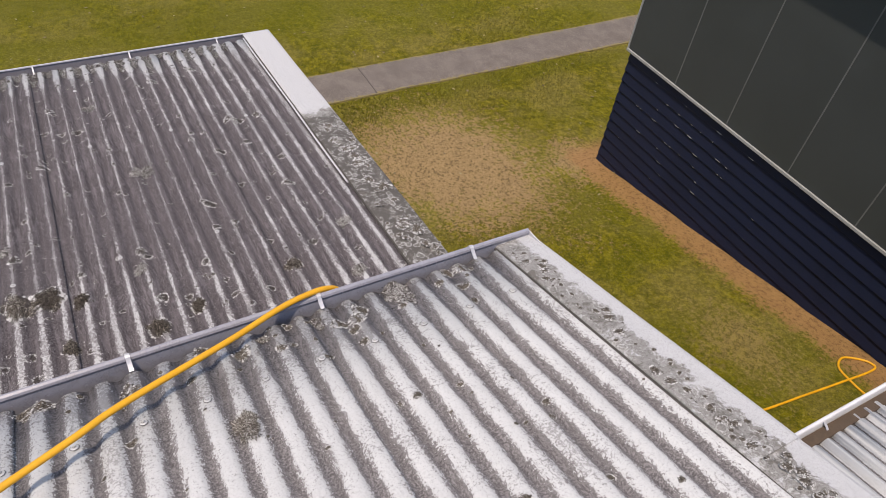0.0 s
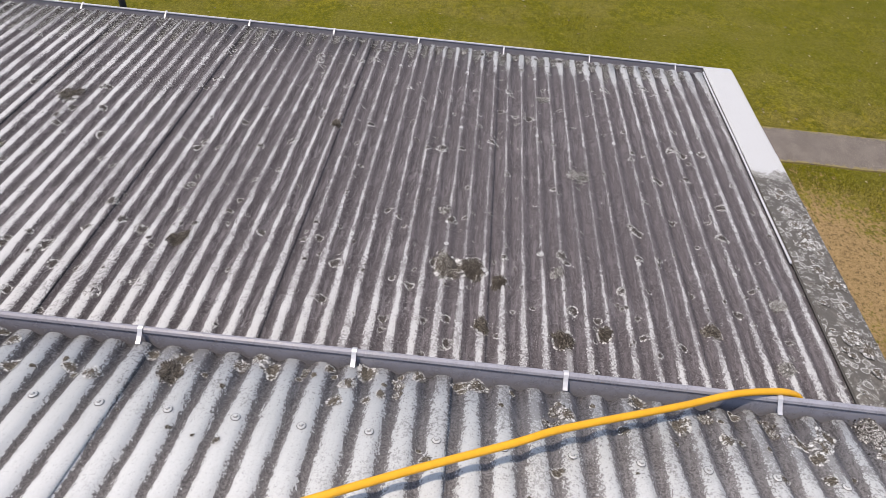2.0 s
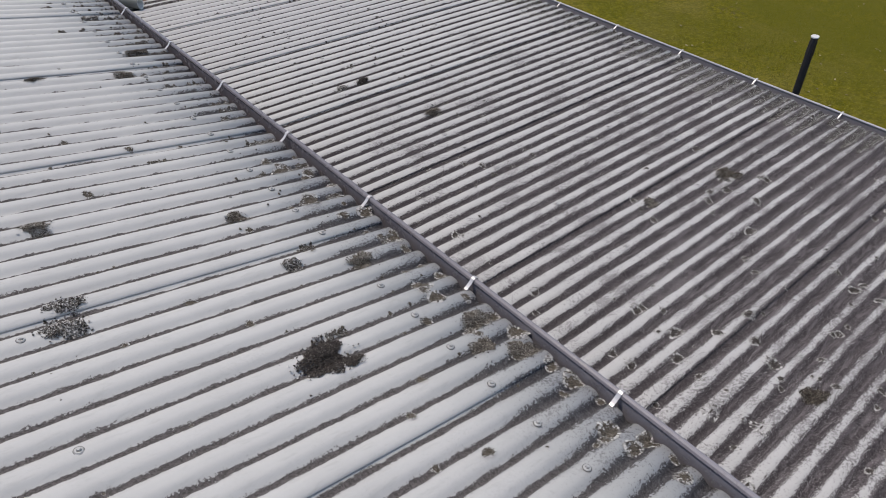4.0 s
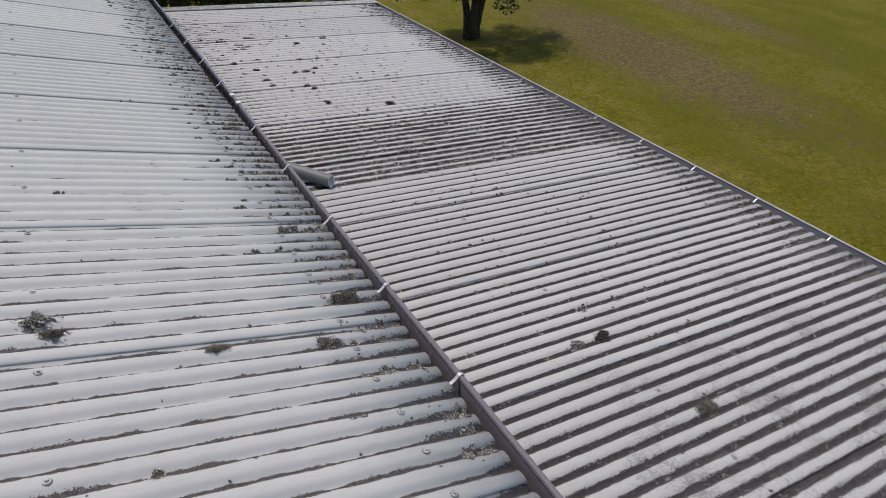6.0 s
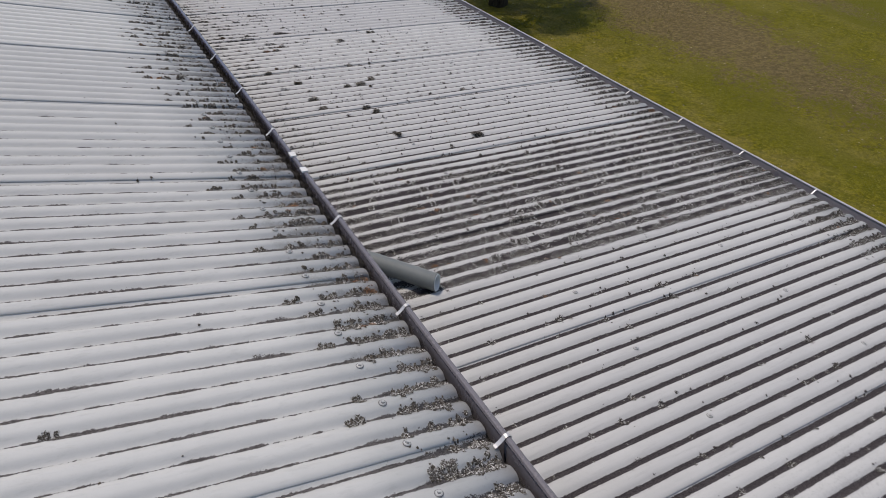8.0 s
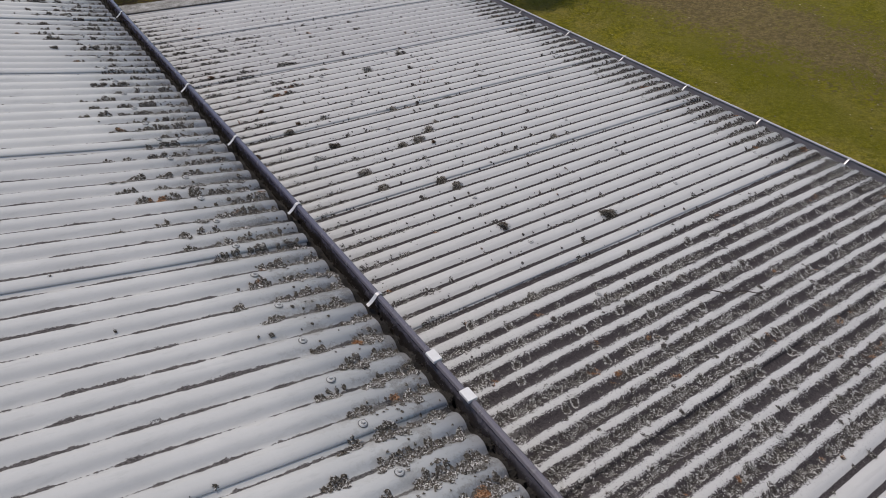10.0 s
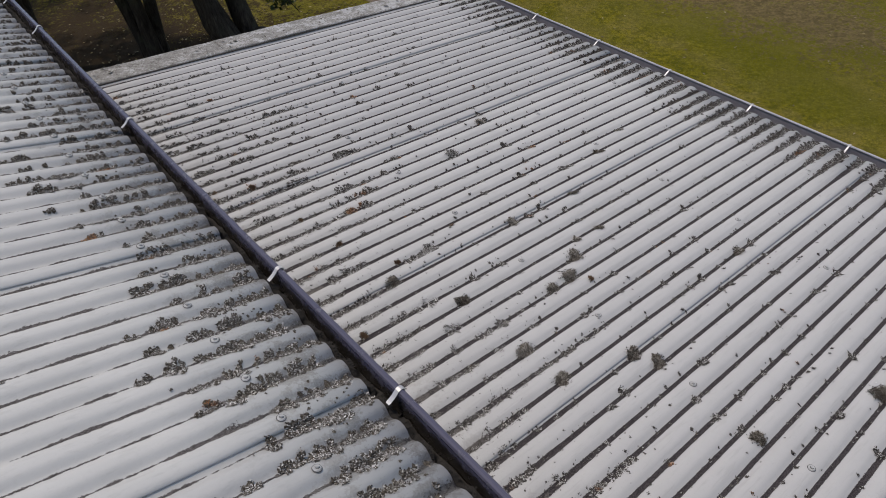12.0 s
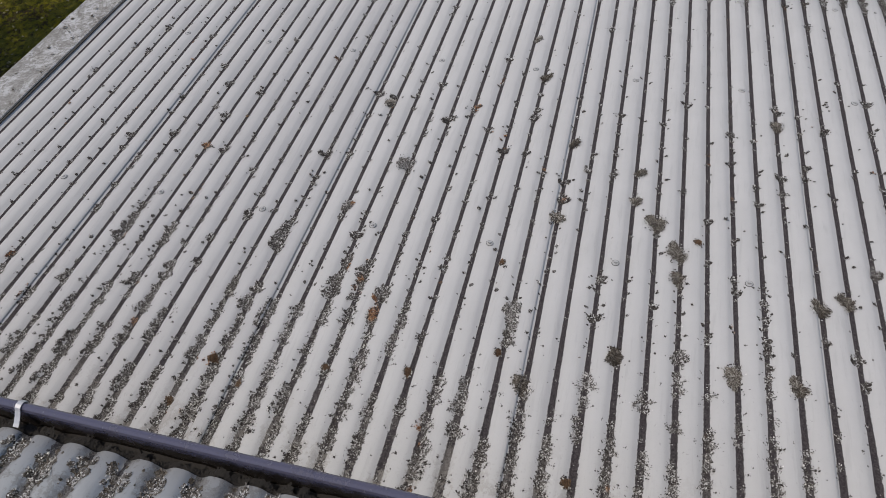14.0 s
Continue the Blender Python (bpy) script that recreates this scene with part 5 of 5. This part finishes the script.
DARK, GREY, BROWN = "thick dark moss cushion on the corrugated roof", "grey-green lichen rosette on the corrugated roof", "brown mossy tuft on the pale corrugated roof"
for i, (x, y, r, h, what) in enumerate((
        (-0.94, 6.06, 0.125, 0.022, DARK), (-0.83, 5.98, 0.045, 0.015, DARK), (-0.63, 1.64, 0.078, 0.030, BROWN), (-0.51, 9.66, 0.065, 0.03, BROWN), (-0.72, 7.33, 0.055, 0.025, BROWN),
        (-0.95, 4.58, 0.05, 0.02, GREY), (-1.31, 5.15, 0.06, 0.02, GREY), (-0.14, 3.87, 0.06, 0.025, BROWN), (-0.05, 0.60, 0.095, 0.02, GREY), (-1.75, 6.97, 0.07, 0.010, GREY),
        (-1.80, 6.82, 0.08, 0.010, GREY), (-1.68, 7.68, 0.07, 0.012, BROWN), (-1.92, 7.80, 0.05, 0.02, BROWN), (-0.33, 6.63, 0.07, 0.02, BROWN), (-0.12, 5.90, 0.075, 0.022, BROWN), (-0.22, 5.73, 0.06, 0.02, BROWN),
        (-0.07, 5.60, 0.07, 0.022, BROWN), (-0.68, 6.77, 0.05, 0.02, GREY), (-1.96, 10.16, 0.08, 0.02, GREY), (-1.89, 10.02, 0.06, 0.02, BROWN), (-1.13, 9.75, 0.06, 0.014, BROWN), (-0.23, 10.11, 0.085, 0.02, BROWN))):
    clump((x, y, 0.681 - UP_SLOPE * x + up_height(y) - 0.001), r, h, what, 100 + i, M_LICHEN if what == GREY else M_MAT_SHADE if what == DARK else M_MOSS, up_surface)
for i, (x, y, r, h, what) in enumerate((
        (2.89, 1.65, 0.09, 0.012, GREY), (1.56, 2.68, 0.115, 0.018, DARK), (1.56, 2.50, 0.100, 0.018, DARK), (1.46, 2.31, 0.06, 0.018, BROWN), (1.56, 4.61, 0.075, 0.02, BROWN), (3.37, 6.31, 0.10, 0.02, DARK), (2.46, 6.47, 0.06, 0.02, DARK), (1.85, 9.74, 0.075, 0.03, DARK),
        (1.58, 9.74, 0.06, 0.02, GREY), (2.01, 8.78, 0.085, 0.025, BROWN), (2.61, 15.42, 0.065, 0.022, DARK), (2.37, 18.9, 0.055, 0.02, GREY), (2.10, 17.9, 0.045, 0.022, BROWN), (2.16, 17.35, 0.060, 0.025, BROWN), (1.96, 17.23, 0.060, 0.025, DARK),
        (1.78, 17.22, 0.045, 0.02, DARK), (1.23, 17.50, 0.050, 0.025, DARK), (1.40, 18.04, 0.050, 0.02, GREY), (1.76, 15.72, 0.045, 0.022, DARK), (1.80, 16.39, 0.05, 0.022, DARK), (1.73, 16.52, 0.05, 0.02, DARK), (3.15, 16.65, 0.045, 0.02, DARK), (3.87, 18.29, 0.035, 0.02, DARK),
        (2.94, 19.17, 0.04, 0.02, DARK), (1.53, 0.34, 0.06, 0.015, GREY), (1.20, 0.87, 0.065, 0.015, DARK), (0.98, 1.88, 0.075, 0.015, DARK), (1.02, 2.41, 0.06, 0.015, BROWN), (1.07, 1.60, 0.055, 0.015, DARK), (1.62, 1.89, 0.05, 0.015, GREY), (0.94, 0.45, 0.06, 0.012, GREY), (4.22, 1.92, 0.06, 0.012, GREY),
        (2.22, 2.75, 0.045, 0.012, GREY), (3.32, 3.83, 0.055, 0.012, DARK), (1.23, 16.95, 0.055, 0.022, DARK), (2.76, 17.88, 0.04, 0.02, BROWN), (3.41, 18.16, 0.045, 0.02, DARK), (2.56, 17.46, 0.035, 0.02, DARK), (2.32, 17.47, 0.035, 0.02, DARK), (1.24, 16.66, 0.05, 0.02, BROWN), (0.98, 17.92, 0.05, 0.02, BROWN), (1.95, 19.14, 0.04, 0.02, GREY))):
    clump((x, y, low_height(y) - 0.001), r * (0.92 if y > 7 else 1.0), h * (0.75 if y > 7 else 1.2), what, 200 + i, M_LICHEN if what == GREY else M_MAT_SHADE if what == DARK and 9 < y < 10 else M_MOSS_DARK if y < 7 else M_MOSS, low_surface)


for i, (x, y, r) in enumerate(((0.79, 19.45, 0.040), (0.53, 19.56, 0.035), (0.69, 19.27, 0.030), (0.93, 18.47, 0.032), (1.13, 18.06, 0.028), (0.55, 17.65, 0.035), (0.87, 18.88, 0.026), (2.05, 17.12, 0.030), (1.70, 18.15, 0.026))):
    clump((x, y, low_height(y) - 0.001), r * 0.62, 0.006, "small rust-brown moss tuft in a roof valley", 300 + i, M_RUST, low_surface)


def twig():
    pts = [TILT @ Vector(p) for p in ((2.42, 14.42, 0.03), (2.50, 14.33, 0.045), (2.58, 14.26, 0.032), (2.70, 14.20, 0.045), (2.80, 14.12, 0.03))]
    ob = link("twig", sweep(pts, 0.004, 6), M_BARK)
    tagged(ob, "thin dry twig lying across the corrugations", "twig")


twig()


def fallen_leaves():
    g = np.random.default_rng(4)
    n = 2600
    x = np.r_[g.uniform(6, 30, 900), g.normal(6.5, 5.0, 1700)]
    y = np.r_[g.uniform(-12, 34, 900), g.normal(33.0, 4.0, 1700)]
    z = np.array([ground_height(a, b) for a, b in zip(x, y)]) + 0.02
    a = g.uniform(0, 6.28, n)
    L, W = g.uniform(0.03, 0.065, n), g.uniform(0.02, 0.035, n)
    t = g.uniform(-0.015, 0.03, n)
    v = np.stack([np.stack([x + L * np.cos(a), y + L * np.sin(a), z + t], 1), np.stack([x - W * np.sin(a), y + W * np.cos(a), z], 1),
                  np.stack([x - L * np.cos(a), y - L * np.sin(a), z + t * 0.5], 1), np.stack([x + W * np.sin(a), y - W * np.cos(a), z + 0.01], 1)], 1).reshape(-1, 3)
    me = bpy.data.meshes.new("fallen_leaves")
    me.from_pydata(v.tolist(), [], np.arange(4 * n).reshape(-1, 4).tolist())
    tagged(piece("fallen_leaves", me, M_LITTER), "dry fallen leaves scattered over the lawn", "leaves", kind="stuff")


fallen_leaves()


def grass():
    """Short blades in uneven tufts over the lawn, thickest by the house."""
    g = np.random.default_rng(12)
    x, y = np.r_[g.uniform(5.6, 27, 52000), g.triangular(-3.0, 7.0, 22.0, 95000)], np.r_[g.uniform(-11, 40, 52000), g.triangular(-20.0, -4.0, 8.0, 95000)]
    n = len(x)
    keep = (np.abs(x - 12.5) > 0.62 + 0.10 * g.random(n)) & ((x < 18) | (g.random(n) < 0.5)) & ((x - 8.5) ** 2 + (y + 5.2) ** 2 > 7.0 * g.random(n) ** 0.35) & ((y > -7.8 - 0.5 * g.random(n)) | (x > 8.0)) & ((y < -0.3) | (x > 5.4))
    x, y = x[keep], y[keep]
    x, y = np.repeat(x, 3) + g.normal(0, 0.05, 3 * len(x)), np.repeat(y, 3) + g.normal(0, 0.05, 3 * len(y))
    z = GROUND + 0.172 * np.clip(7.29 - x, 0, 9) * np.clip((40 - y) / 30, 0, 1)
    n = len(x)
    a, b = g.uniform(0, 6.283, n), g.uniform(0, 6.283, n)
    L, h, w = g.uniform(0.015, 0.045, n), g.uniform(0.02, 0.055, n), g.uniform(0.004, 0.009, n)
    v = np.stack([np.stack([x - w * np.sin(a), y + w * np.cos(a), z - 0.03], -1), np.stack([x + w * np.sin(a), y - w * np.cos(a), z - 0.03], -1),
                  np.stack([x + L * np.cos(b), y + L * np.sin(b), z + h], -1)], 1).reshape(-1, 3)
    me = bpy.data.meshes.new("grass")
    me.from_pydata(v.tolist(), [], np.arange(3 * n).reshape(-1, 3).tolist())
    tagged(piece("grass", me, M_GRASS), "short olive-green lawn grass in uneven tufts", "grass", kind="stuff")


grass()


# ---- corrugated sheets and their screws, piece by piece ----
SCREW = screw_mesh()


def lay(deck, x0, x1, place, pitch, amp, crest, rows, count, y_lo, y_hi, material, name):
    """Sheets side by side; place gives a wave's y, and a sheet that lies closer is drawn in a little."""
    full = sheet_mesh(name, x0, x1, pitch, amp, crest, rows)
    first = sheet_mesh(name, x0, x1, pitch, amp, crest, rows, u0=(y_lo - place(0)) / pitch)
    end = WAVES * (count - 1)
    last = sheet_mesh(name, x0, x1, pitch, amp, crest, rows, u1=WAVES * (y_hi - place(end)) / (place(end + WAVES) - place(end)))
    rng = random.Random(2)
    for k in range(count):
        me = first if k == 0 else last if k == count - 1 else full
        if not me.materials:
            me.materials.append(material)
            me.shade_smooth()
        y = place(WAVES * k)
        squeeze = Matrix.Diagonal((1, (place(WAVES * k + WAVES) - y) / (WAVES * pitch), 1, 1))
        piece("sheet", me, None, deck, "", pose(0.010 * rng.uniform(-1, 1), y, 0.0006 * rng.uniform(-1, 1)) @ squeeze)


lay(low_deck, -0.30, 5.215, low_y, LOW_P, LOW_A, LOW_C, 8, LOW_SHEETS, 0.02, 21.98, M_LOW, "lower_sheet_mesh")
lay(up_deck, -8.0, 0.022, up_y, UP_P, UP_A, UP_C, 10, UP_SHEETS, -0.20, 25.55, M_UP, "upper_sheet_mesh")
slope = math.sqrt(1 + UP_SLOPE ** 2)
rng = random.Random(6)


def drive(deck, x, y, z):
    piece("screw", SCREW, None, deck, "", pose(x + 0.007 * rng.uniform(-1, 1), y + 0.004 * rng.uniform(-1, 1), z + 0.0005, 5 * rng.uniform(-1, 1), 5 * rng.uniform(-1, 1), 60 * rng.random()))


for row, every, first in ((-0.38, 2, 2), (-1.97, 5, 4), (-3.6, 5, 4)):
    for k in range(first, int(up_u(22.5)), every):
        drive(up_deck, row * slope, up_y(k), up_height(up_y(k)))
for row in (0.30, 1.81, 3.48, 4.62):
    for k in range(7, int(low_u(21.8)), 5):
        drive(low_deck, row, low_y(k), low_height(low_y(k)))
